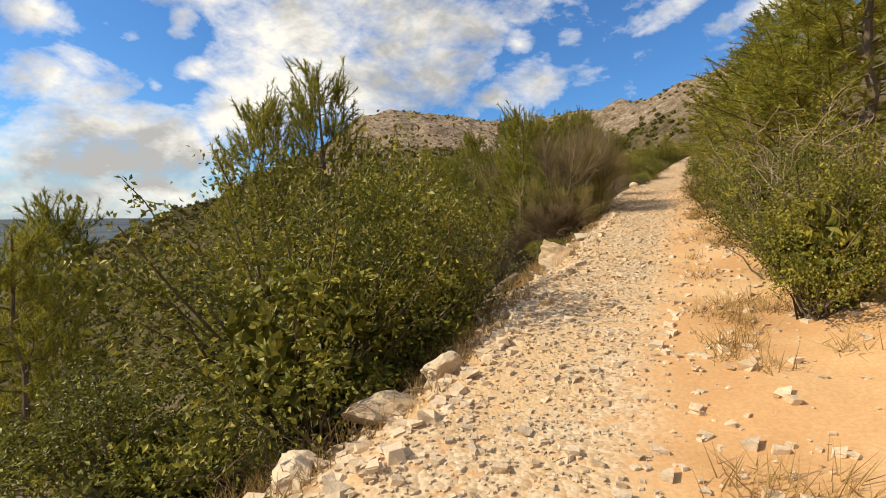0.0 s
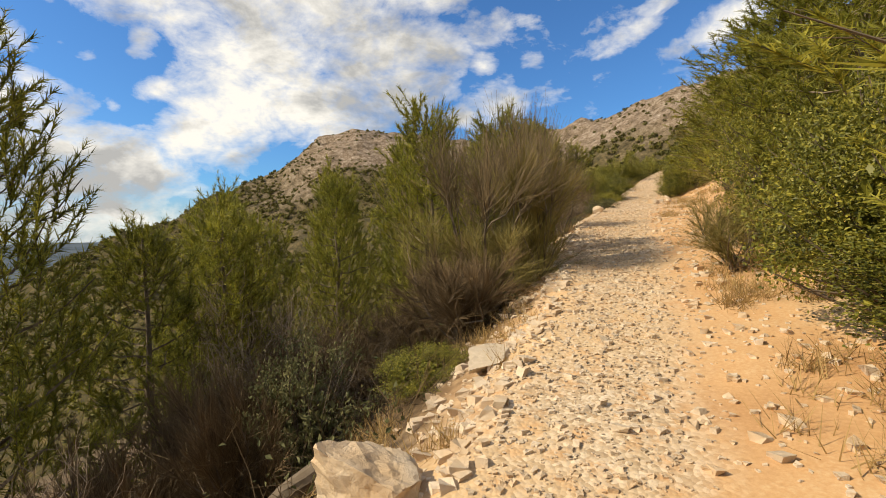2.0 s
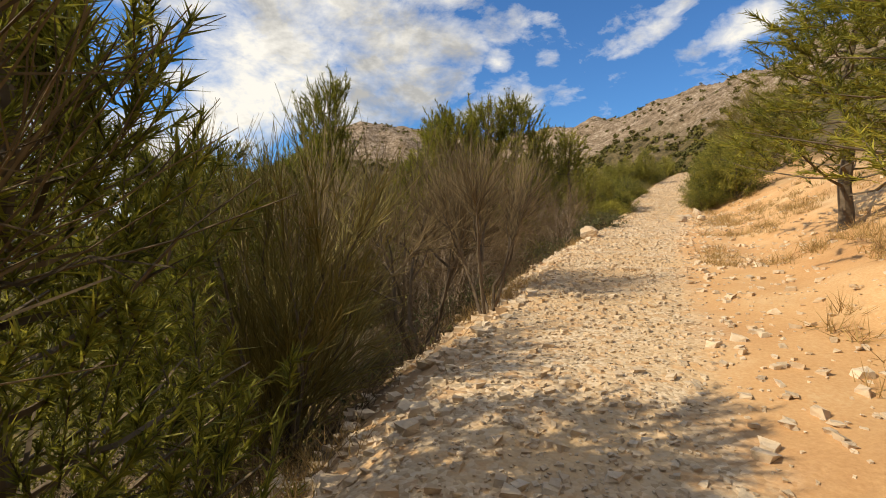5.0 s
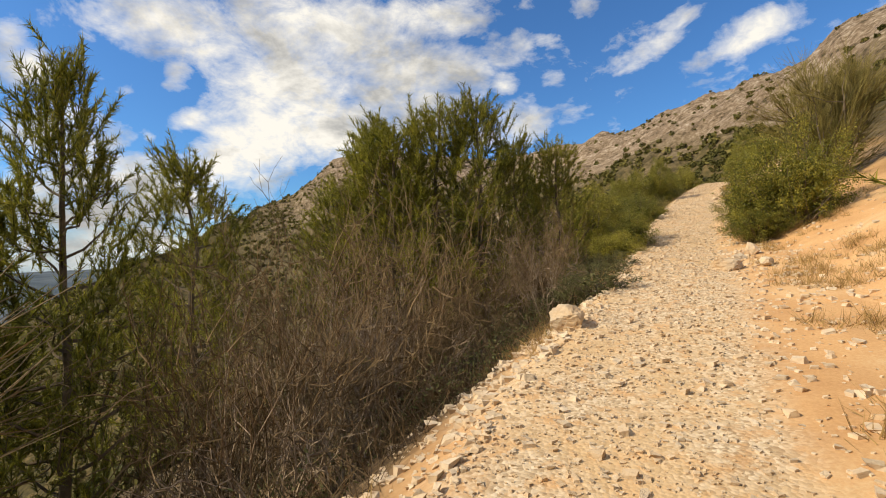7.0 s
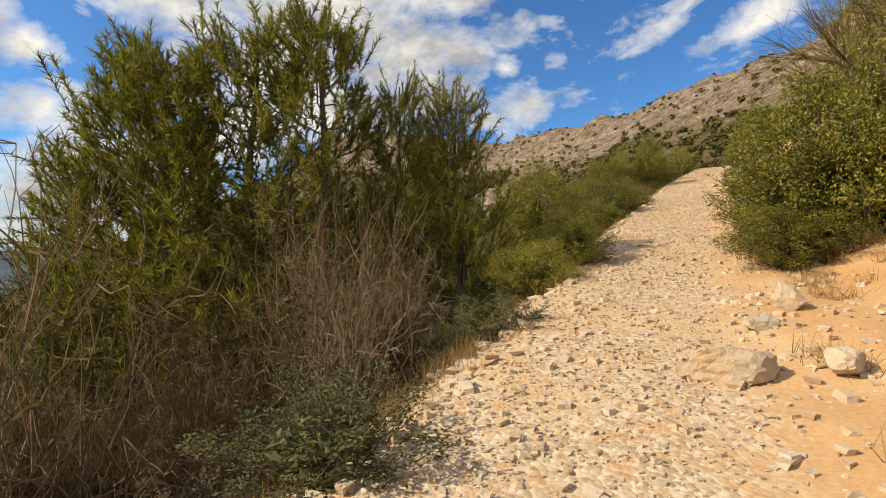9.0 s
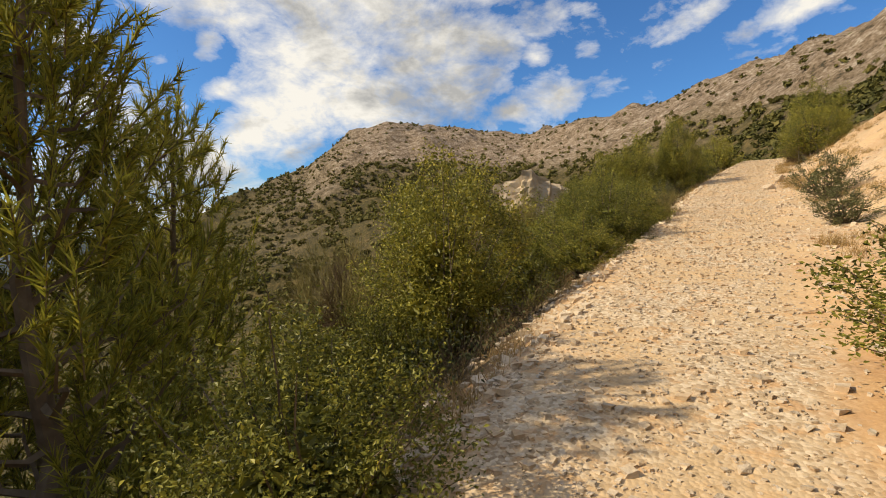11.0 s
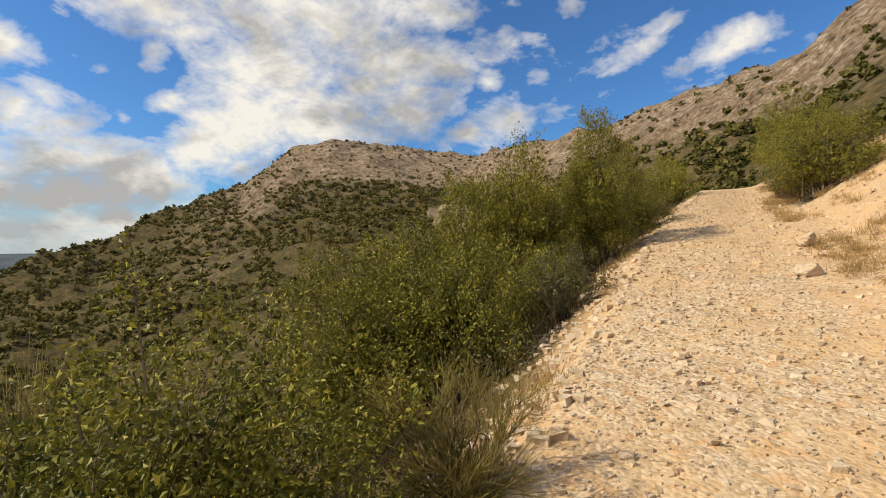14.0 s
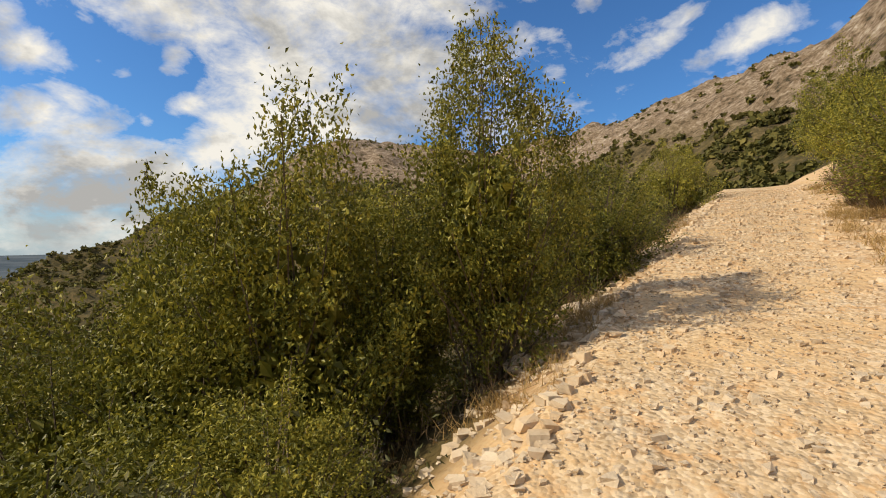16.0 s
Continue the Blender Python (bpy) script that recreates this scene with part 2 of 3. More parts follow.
LENTISK = leafy("lentisk leaf", (0.03, 0.037, 0.008), (0.18, 0.178, 0.026), (0.54, 0.46, 0.075), 0.24)
PINE = leafy("pine needle", (0.06, 0.07, 0.012), (0.27, 0.265, 0.037), (0.56, 0.48, 0.07), 0.4, 0.6)
BROOM = leafy("broom stem", (0.08, 0.066, 0.02), (0.22, 0.18, 0.05), (0.42, 0.34, 0.11), 0.3, 0.7)
RETAMA = leafy("retama twig", (0.07, 0.05, 0.028), (0.20, 0.145, 0.075), (0.42, 0.32, 0.18), 0.15, 0.8)
DRY = leafy("dry twig", (0.06, 0.042, 0.022), (0.17, 0.115, 0.06), (0.36, 0.26, 0.145), 0.2, 0.85)
GREY = leafy("grey shrub leaf", (0.05, 0.056, 0.02), (0.14, 0.14, 0.055), (0.32, 0.29, 0.13), 0.3, 0.7)
STRAW = leafy("dry grass", (0.22, 0.14, 0.05), (0.40, 0.27, 0.11), (0.58, 0.43, 0.20), 0.3, 0.8)
FARGREEN = leafy("far shrub", (0.045, 0.05, 0.012), (0.11, 0.10, 0.024), (0.23, 0.185, 0.05), 0.2, 0.8)
BARK = woody("bark", (0.06, 0.045, 0.03), (0.20, 0.155, 0.11))
DEADWOOD = woody("dead wood", (0.15, 0.105, 0.07), (0.44, 0.35, 0.26))
STONE = rocky("limestone", (0.40, 0.31, 0.215), (0.68, 0.56, 0.42), (0.55, 0.38, 0.22))
GREYSTONE = rocky("grey limestone", (0.36, 0.29, 0.21), (0.68, 0.57, 0.43), (0.50, 0.33, 0.18))

EARTH, t, b = material("hillside ground", 0.95)
geo = t.nodes.new("ShaderNodeNewGeometry")
pos = geo.outputs["Position"]
zone = t.nodes.new("ShaderNodeVertexColor")
zone.layer_name = "zone"
split = t.nodes.new("ShaderNodeSeparateColor")
t.links.new(zone.outputs[0], split.inputs[0])
n1, n2, n3 = noisy(t, pos, 1.1, 6), noisy(t, pos, 9, 6, 0.6), noisy(t, pos, 55, 5, 0.65)
cell = t.nodes.new("ShaderNodeTexVoronoi")
cell.inputs["Scale"].default_value = 48
t.links.new(pos, cell.inputs["Vector"])
litter = ramp(t, n2, ((0.34, (0.05, 0.032, 0.018)), (0.52, (0.12, 0.078, 0.042)), (0.70, (0.27, 0.19, 0.11))))
ochre = ramp(t, maths(t, "ADD", maths(t, "MULTIPLY", n1, 0.6), maths(t, "MULTIPLY", n3, 0.4)), ((0.3, (0.40, 0.215, 0.095)), (0.5, (0.54, 0.325, 0.155)), (0.66, (0.62, 0.45, 0.265))))
bits = ramp(t, cell.outputs["Color"], ((0.15, (0.36, 0.26, 0.16)), (0.5, (0.54, 0.42, 0.285)), (0.85, (0.66, 0.54, 0.395))))
pale = blend(t, ramp(t, n1, ((0.42, (0, 0, 0)), (0.62, (0.75, 0.75, 0.75)))), bits, (0.54, 0.37, 0.20))
n4, n5 = noisy(t, pos, 0.05, 6, 0.6), noisy(t, pos, 0.32, 7, 0.7)
slope = t.nodes.new("ShaderNodeSeparateXYZ")
t.links.new(pos, slope.inputs[0])
n6 = noisy(t, pos, 1.5, 5, 0.65)
speck = maths(t, "ADD", maths(t, "MULTIPLY", n5, 0.5), maths(t, "MULTIPLY", n6, 0.5))
scrub = ramp(t, speck, ((0.38, (0.022, 0.02, 0.008)), (0.50, (0.065, 0.052, 0.018)), (0.64, (0.15, 0.105, 0.042))))
cliffs = ramp(t, speck, ((0.38, (0.05, 0.045, 0.025)), (0.46, (0.20, 0.14, 0.09)), (0.54, (0.34, 0.26, 0.185)), (0.64, (0.58, 0.50, 0.41))))
# far plain, with the blue of distance haze put into its colour
hazy_plain = ramp(t, noisy(t, pos, 0.006, 5), ((0.4, (0.03, 0.05, 0.07)), (0.6, (0.075, 0.095, 0.115))))
lowland = ramp(t, maths(t, "MULTIPLY_ADD", slope.outputs["Z"], -0.05, -2.0, clamp=True), ((0, (0, 0, 0)), (1, (1, 1, 1))))
wild = blend(t, split.outputs[2], scrub, cliffs)
far = t.nodes.new("ShaderNodeVectorMath")
far.operation = "LENGTH"
t.links.new(pos, far.inputs[0])
reach = maths(t, "DIVIDE", maths(t, "SUBTRACT", far.outputs["Value"], 18.0), 25.0, clamp=True)
wild = blend(t, reach, litter, wild)
# the painted haze blue sets in at 420 m, full by 620 m
wild = blend(t, maths(t, "DIVIDE", maths(t, "SUBTRACT", far.outputs["Value"], 420.0), 200.0, clamp=True), wild, hazy_plain)
col = blend(t, split.outputs[1], wild, ochre)
col = blend(t, maths(t, "MULTIPLY", split.outputs[0], ramp(t, n2, ((0.36, (0.25, 0.25, 0.25)), (0.5, (1, 1, 1))))), col, pale)
t.links.new(col, b.inputs["Base Color"])
hgt = maths(t, "ADD", maths(t, "MULTIPLY", n3, 0.5), maths(t, "MULTIPLY", maths(t, "MULTIPLY", cell.outputs["Distance"], split.outputs[0]), -1.0))
bump_near = t.nodes.new("ShaderNodeBump")
bump_near.inputs["Strength"].default_value, bump_near.inputs["Distance"].default_value = 0.32, 0.02
t.links.new(hgt, bump_near.inputs["Height"])
bump_far = t.nodes.new("ShaderNodeBump")
bump_far.inputs["Strength"].default_value, bump_far.inputs["Distance"].default_value = 0.9, 2.2
t.links.new(maths(t, "MULTIPLY", speck, maths(t, "MULTIPLY", reach, maths(t, "ADD", split.outputs[2], 0.15))), bump_far.inputs["Height"])
t.links.new(bump_near.outputs[0], bump_far.inputs["Normal"])
t.links.new(bump_far.outputs[0], b.inputs["Normal"])

# ---- the ground, one sheet to the horizon ----
def mesh_of(name, verts, faces, mat, smooth_it=False):
    me = bpy.data.meshes.new(name)
    me.from_pydata(verts.tolist() if isinstance(verts, np.ndarray) else verts, [], faces.tolist() if isinstance(faces, np.ndarray) else faces)
    me.materials.append(mat)
    if smooth_it:
        me.polygons.foreach_set("use_smooth", np.ones(len(me.polygons), bool))
    me.update()
    return me


def steps_out(start, step, grow, most, end):
    out, at = [], start
    while at < end:
        at += step
        out.append(at)
        step = min(step * grow, most if at < 330 else 1e9)
        if at >= 330:
            step = max(step, 4) * 1.25
    return np.array(out)


gx = np.concatenate([-steps_out(4.5, 0.15, 1.09, 2.4, 3200)[::-1], np.arange(-4.5, 3.5, 0.11), steps_out(3.5, 0.15, 1.09, 2.4, 3200)])
gy = np.concatenate([-steps_out(4.0, 0.3, 1.2, 8, 3200)[::-1], np.arange(-4.0, 52, 0.14), steps_out(52, 0.2, 1.07, 2.2, 3200)])
X, Y = np.meshgrid(gx, gy)
Z, ZG, ZE, ZR = land(X, Y)
nx, ny = len(gx), len(gy)
idx = np.arange(nx * ny).reshape(ny, nx)
quads = np.stack([idx[:-1, :-1], idx[:-1, 1:], idx[1:, 1:], idx[1:, :-1]], -1).reshape(-1, 4)
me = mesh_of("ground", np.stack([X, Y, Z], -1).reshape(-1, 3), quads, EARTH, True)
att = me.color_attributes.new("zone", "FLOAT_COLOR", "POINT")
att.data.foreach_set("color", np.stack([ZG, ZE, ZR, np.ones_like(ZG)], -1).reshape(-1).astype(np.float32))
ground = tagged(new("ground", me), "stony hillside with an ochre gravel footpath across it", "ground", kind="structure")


# ---- plants ----
rng = np.random.default_rng(7)


def unit(v):
    return v / np.maximum(np.linalg.norm(v, axis=-1, keepdims=True), 1e-9)


class Shape:
    """Gathers blades, leaves and twigs into one mesh."""

    def __init__(self):
        self.v, self.f, self.n = [], [], 0

    def add(self, verts, faces):
        self.v.append(verts)
        self.f += (np.asarray(faces) + self.n).tolist()
        self.n += len(verts)

    def leaves(self, at, along, long, wide):
        side = unit(np.cross(along, rng.normal(size=along.shape)))
        lift = np.cross(side, along) * (0.15 * long)[:, None]
        v = np.stack([at - along * long[:, None] / 2, at + side * wide[:, None] / 2 + lift, at + along * long[:, None] / 2, at - side * wide[:, None] / 2 + lift], 1)
        self.add(v.reshape(-1, 3), np.arange(4 * len(at)).reshape(-1, 4))

    def needles(self, at, along, long, wide):
        side = unit(np.cross(along, rng.normal(size=along.shape))) * wide[:, None] / 2
        v = np.stack([at - side, at + side, at + along * long[:, None]], 1)
        self.add(v.reshape(-1, 3), np.arange(3 * len(at)).reshape(-1, 3))

    def twig(self, pts, r0, r1, sides=3):
        pts = np.asarray(pts, float)
        n = len(pts)
        d = unit(np.gradient(pts, axis=0))
        a = unit(np.cross(d, (0.31, 0.87, 0.38)))
        c = np.cross(d, a)
        r = np.linspace(r0, r1, n)[:, None, None]
        th = np.arange(sides) * 2 * math.pi / sides
        ring = pts[:, None] + r * (np.cos(th)[None, :, None] * a[:, None] + np.sin(th)[None, :, None] * c[:, None])
        f = [(k * sides + s, k * sides + (s + 1) % sides, (k + 1) * sides + (s + 1) % sides, (k + 1) * sides + s) for k in range(n - 1) for s in range(sides)]
        self.add(ring.reshape(-1, 3), f)

    def spray(self, at, along, long, r, droop=0.0, points=4):
        """Many thin three-sided twigs at once, each slightly bowed."""
        n = len(at)
        s = np.linspace(0, 1, points)
        bow = unit(rng.normal(size=(n, 3))) * (long * rng.uniform(0.02, 0.14, n))[:, None]
        p = at[:, None] + along[:, None] * (long[:, None] * s)[:, :, None] + bow[:, None] * np.sin(s * math.pi)[None, :, None]
        p[:, :, 2] -= droop * long[:, None] * s ** 2
        a = unit(np.cross(along, (0.31, 0.87, 0.38)))
        c = np.cross(along, a)
        th = np.arange(3) * 2 * math.pi / 3
        ring = np.cos(th)[None, :, None] * a[:, None] + np.sin(th)[None, :, None] * c[:, None]
        rad = r[:, None] * np.linspace(1, 0.35, points)
        v = p[:, :, None] + ring[:, None] * rad[:, :, None, None]
        one = np.array([(k * 3 + m, k * 3 + (m + 1) % 3, k * 3 + 3 + (m + 1) % 3, k * 3 + 3 + m) for k in range(points - 1) for m in range(3)])
        self.add(v.reshape(-1, 3), (one[None] + (np.arange(n) * points * 3)[:, None, None]).reshape(-1, 4))
        return p

    def mesh(self, name, mat):
        return mesh_of(name, np.concatenate(self.v), self.f, mat)


def bent(a, b, n, sag, wob):
    s = np.linspace(0, 1, n)[:, None]
    p = np.asarray(a) * (1 - s) + np.asarray(b) * s
    p = p + rng.normal(size=(n, 3)) * wob * np.sin(s * math.pi)
    p[:, 2] += sag * np.sin(s[:, 0] * math.pi)
    return p


def fork(shape, p, d, long, r, depth, spread=0.55, up=0.15, sides=3):
    """A branching twig that splits as it climbs."""
    q = p + d * long
    mid = (p + q) / 2 + rng.normal(size=3) * long * 0.08
    shape.twig([p, mid, q], r, r * 0.62, sides)
    if depth == 0:
        return
    for k in range(rng.integers(2, 4)):
        e = unit(d + rng.normal(size=3) * spread + np.array((0, 0, up)))
        fork(shape, q if k < 2 else mid, e, long * rng.uniform(0.6, 0.85), r * 0.6, depth - 1, spread, up, sides)


def part(name, me, parent, label=""):
    ob = new(name, me)
    ob.parent = parent
    return tagged(ob, label) if label else ob


def rooted(name, pieces):
    root = new(name)
    for piece, me in pieces:
        part(piece, me, root)
    return root


def make_lentisk(clumps=210, per=92, leaf=0.038, mat=LENTISK, name="evergreen_bush", tall=1.0):
    """About 2 m wide and 1.8 m high, leafy to the ground."""
    crown, wood = Shape(), Shape()
    lobes = unit(rng.normal(size=(12, 3)) * (1, 1, 0.8) + (0, 0, 0.25))
    d = unit(rng.normal(size=(clumps, 3)))
    swell = 0.64 + 0.50 * np.max(np.clip(d @ lobes.T, 0, 1) ** 7, axis=1)
    rad = swell * rng.uniform(0.3, 1, clumps) ** 0.38
    c = d * rad[:, None] * (1.0, 1.0, 0.95 * tall) + (0, 0, 0.86 * tall)
    c[:, 2] = np.maximum(c[:, 2], 0.06)
    tilt = unit(d + (0, 0, 0.5))
    at = np.repeat(c, per, 0) + rng.normal(size=(clumps * per, 3)) * 0.066 + np.repeat(tilt, per, 0) * rng.normal(size=(clumps * per, 1)) * 0.07
    along = unit(np.repeat(tilt, per, 0) * 0.7 + rng.normal(size=at.shape))
    size = leaf * rng.uniform(0.6, 1.25, len(at))
    crown.leaves(at, along, size, size * 0.52)
    # oversized inner leaves, added to block light so gaps between clumps go dark
    shade_core = unit(rng.normal(size=(clumps * 3, 3))) * (0.5 * rng.uniform(0.2, 1, (clumps * 3, 1)) ** 0.4) * (1.0, 1.0, 0.95 * tall) + (0, 0, 0.74 * tall)
    crown.leaves(shade_core, unit(rng.normal(size=shade_core.shape)), np.full(len(shade_core), 0.15), np.full(len(shade_core), 0.085))
    for k in rng.choice(clumps, 70, replace=False):
        wood.twig(bent((rng.normal() * 0.1, rng.normal() * 0.1, 0), c[k] + d[k] * 0.08, 5, 0.05, 0.03), 0.016, 0.004)
    for k in rng.choice(clumps, 26, replace=False):
        tip = c[k] + unit(d[k] + (0, 0, 0.7)) * rng.uniform(0.2, 0.36)
        wood.twig(bent(c[k], tip, 3, 0, 0.01), 0.005, 0.002)
        s = rng.uniform(0.2, 1, (16, 1))
        crown.leaves(c[k] * (1 - s) + tip * s + rng.normal(size=(16, 3)) * 0.015, unit(rng.normal(size=(16, 3)) + (0, 0, 0.6)), np.full(16, leaf * 0.9), np.full(16, leaf * 0.45))
    return rooted(name, (("foliage", crown.mesh("foliage", mat)), ("trunk", wood.mesh("trunk", BARK))))


def make_pine(shoots=560, tall=5.0, wide=1.1, name="pine_tree", low=0.2):
    crown, wood = Shape(), Shape()
    trunk = bent((0, 0, -0.3), (0.12, -0.06, tall * 0.93), 9, 0, 0.06)
    wood.twig(trunk, 0.075, 0.012, 7)
    limbs = 46
    for k in range(limbs):
        s = low + (0.97 - low) * (k / limbs)
        p = trunk[0] * (1 - s) + trunk[-1] * s
        p = np.array([np.interp(p[2], trunk[:, 2], trunk[:, j]) for j in range(3)])
        a = k * 2.4 + rng.uniform(-0.4, 0.4)
        reach = wide * (1 - ((s - low) / (1 - low)) ** 1.6) ** 0.8 * rng.uniform(0.55, 1.1) + 0.12
        tip = p + np.array((math.cos(a) * reach, math.sin(a) * reach, reach * rng.uniform(0.25, 0.8)))
        limb = bent(p, tip, 5, -0.1 * reach, 0.03)
        wood.twig(limb, 0.022 * (1.1 - s) + 0.006, 0.004)
        for m in range(max(3, int(shoots / limbs))):
            q = np.array([np.interp(rng.uniform(0.35, 1.0), np.linspace(0, 1, 5), limb[:, j]) for j in range(3)]) + rng.normal(size=3) * 0.07
            axis = unit(np.array((math.cos(a) * 0.4, math.sin(a) * 0.4, 0.9)) + rng.normal(size=3) * 0.35)
            long = rng.uniform(0.22, 0.46)
            wood.twig([q, q + axis * long], 0.004, 0.002)
            count = 66
            t_ = rng.uniform(0, 1, (count, 1))
            d = unit(axis * 1.0 + rng.normal(size=(count, 3)) * 0.55)
            crown.needles(q + axis * long * t_, d, rng.uniform(0.06, 0.12, count), np.full(count, 0.0105))
    return rooted(name, (("trunk", wood.mesh("trunk", BARK)), ("crown", crown.mesh("crown", PINE))))


def make_broom(limbs=11, tall=1.8, fan=0.5, mat=BROOM, name="broom_bush", fine=3):
    """Forked limbs, each ending in loose whips of thin stems, with an uneven outline and gaps."""
    green, wood = Shape(), Shape()
    for k in range(limbs):
        a, lean = k * 2.4 + rng.uniform(-0.4, 0.4), fan * rng.uniform(0.25, 1.25)
        d = unit(np.array((math.cos(a) * lean, math.sin(a) * lean, 1.0)))
        high = tall * rng.uniform(0.30, 0.62)
        limb = bent((rng.normal() * 0.05, rng.normal() * 0.05, -0.1), d * high, 5, 0, 0.05)
        wood.twig(limb, 0.017, 0.007, 5)
        for m in range(6):
            j = rng.integers(1, 5)
            e = unit(d + rng.normal(size=3) * 0.45 + (0, 0, 0.1))
            tip = limb[j] + e * tall * rng.uniform(0.1, 0.22)
            wood.twig(bent(limb[j], tip, 3, 0, 0.015), 0.008, 0.004)
            n = int(rng.integers(9, 17))
            f = rng.uniform(0.2, 1, (n, 1))
            g = unit(e + rng.normal(size=(n, 3)) * 0.27 + (0, 0, 0.25))
            long = tall * rng.uniform(0.14, 0.36, n)
            p = green.spray(limb[j] * (1 - f) + tip * f, g, long, np.full(n, 0.0036), 0.08, 3)
            for h in range(fine):
                g2 = unit(g + rng.normal(size=g.shape) * 0.38)
                green.spray(p[:, 1], g2, long * rng.uniform(0.3, 0.7, n), np.full(n, 0.0024), 0.0, 2)
    return rooted(name, (("crown", green.mesh("crown", mat)), ("trunk", wood.mesh("trunk", BARK))))


def make_retama(tall=2.6, name="leafless_broom_shrub", mat=RETAMA, bush=22):
    """Bare forked limbs that end in brushes of fine twigs."""
    fine, wood = Shape(), Shape()
    for k in range(5):
        a = k * 1.26 + rng.uniform(-0.3, 0.3)
        d = unit(np.array((math.cos(a) * 0.45, math.sin(a) * 0.45, 1)))
        p, q = np.array((0.0, 0, -0.15)), d * tall * rng.uniform(0.34, 0.46)
        limb = bent(p, q, 5, 0, 0.05)
        wood.twig(limb, 0.028, 0.016, 6)
        for m in range(4):
            e = unit(d + rng.normal(size=3) * 0.42)
            s = q + e * tall * rng.uniform(0.14, 0.24)
            wood.twig(bent(limb[3] if m < 2 else q, s, 4, 0, 0.02), 0.014, 0.007, 4)
            for j in range(bush):
                g = unit(e + rng.normal(size=3) * 0.40 + (0, 0, 0.15))
                o = q + (s - q) * rng.uniform(0.3, 1)
                tip = o + g * tall * rng.uniform(0.16, 0.36)
                pts = bent(o, tip, 4, 0, 0.02)
                fine.twig(pts, 0.0042, 0.0014)
                for h in range(2):
                    fine.twig([pts[1 + h], pts[1 + h] + unit(g + rng.normal(size=3) * 0.35) * tall * rng.uniform(0.06, 0.15)], 0.0026, 0.0012)
    return rooted(name, (("crown", fine.mesh("crown", mat)), ("trunk", wood.mesh("trunk", BARK))))


def make_dead(tall=1.5, name="dead_shrub", mat=DEADWOOD, depth=5, stems=8, spread=0.66):
    wood, fine = Shape(), Shape()
    for k in range(stems):
        a = k * 6.283 / stems + rng.uniform(-0.3, 0.3)
        d = unit(np.array((math.cos(a) * 0.6, math.sin(a) * 0.6, 0.9)))
        fork(wood, np.array((0.0, 0, -0.08)), d, tall * 0.30, 0.014, depth - 2, spread, 0.18)
        for j in range(26):
            e = unit(d + rng.normal(size=3) * 0.7)
            fork(fine, d * tall * rng.uniform(0.3, 0.75) + rng.normal(size=3) * 0.09 * tall, e, tall * rng.uniform(0.10, 0.2), 0.0042, 2, 0.6, 0.1)
    return rooted(name, (("trunk", wood.mesh("trunk", mat)), ("crown", fine.mesh("crown", DRY if mat is DEADWOOD and depth > 4 else mat))))


KINDS = {}
for kind, count, maker, size, label, category in (
    ("lentisk", 4, lambda: make_lentisk(), (2.0, 1.75), "dense evergreen bush with small dark green leaves", "bush"),
    ("tallbush", 3, lambda: make_lentisk(430, 76, 0.043, LENTISK, "evergreen_bush", 1.65), (2.0, 2.9), "tall evergreen bush with small olive-green leaves", "bush"),
    ("pine", 3, lambda: make_pine(), (2.1, 5.0), "slender young pine with upright yellow-green shoots", "pine tree"),
    ("youngpine", 2, lambda: make_pine(430, 3.4, 0.8, "pine_tree", 0.08), (1.6, 3.5), "small yellow-green pine, needles down to the ground", "pine tree"),
    ("broom", 3, lambda: make_broom(), (1.5, 1.8), "olive-brown broom bush of thin upright stems", "bush"),
    ("retama", 3, lambda: make_retama(), (1.7, 2.5), "leafless grey-brown shrub with brushes of fine twigs", "shrub"),
    ("dry", 2, lambda: make_broom(14, 1.3, 0.9, DRY, "dry_bush", 4), (1.8, 1.3), "dried brown bush of tangled thin twigs", "bush"),
    ("dead", 3, lambda: make_dead(), (1.7, 1.3), "dead shrub of bare grey forked branches", "shrub"),
    ("bare", 2, lambda: make_dead(1.6, "bare_shrub", DEADWOOD, 4, 7, 0.4), (1.6, 1.4), "bare pale-barked shrub with thin forked branches", "shrub"),
    ("shrub", 2, lambda: make_lentisk(80, 60, 0.055, GREY, "low_shrub"), (2.0, 1.75), "low grey-green shrub beside the path", "shrub"),
):
    KINDS[kind] = ([maker() for k in range(count)], size, label, category, [0])


def plant(kind, x, y, high, wide):
    protos, (w0, h0), label, category, used = KINDS[kind]
    k = used[0]
    used[0] += 1
    proto = protos[k % len(protos)]
    s, h = wide / w0, high / h0
    h = max(min(h, s * 1.8), s * 0.45)
    m = pose(x, y, ground_at(x, y) - 0.04, 0, 0, k * 137.5 % 360) @ Matrix.Diagonal((s, s, h, 1))
    thing = proto if k < len(protos) else copy_thing(proto, m)
    thing.matrix_basis = m
    return tagged(thing, label, category, group=category + " along the path")


plant("lentisk", -3.03, 1.74, 1.35, 2.0)
plant("pine", -6.11, 2.21, 3.96, 1.6)
plant("lentisk", -2.51, 2.71, 2.19, 2.7)
plant("pine", -6.93, 2.87, 4.43, 1.8)
plant("lentisk", -2.37, 3.94, 1.89, 1.8)
plant("bare", 1.01, 4.08, 1.13, 1.6)
plant("bare", -3.85, 5.06, 2.11, 1.2)
plant("pine", 1.20, 5.37, 2.29, 2.4)
plant("bare", -3.42, 5.39, 1.45, 1.2)
plant("pine", -6.66, 5.75, 5.88, 2.2)
plant("pine", -5.61, 6.25, 5.88, 2.2)
plant("pine", 1.05, 6.43, 2.73, 2.2)
plant("dry", -4.22, 6.65, 1.78, 1.6)
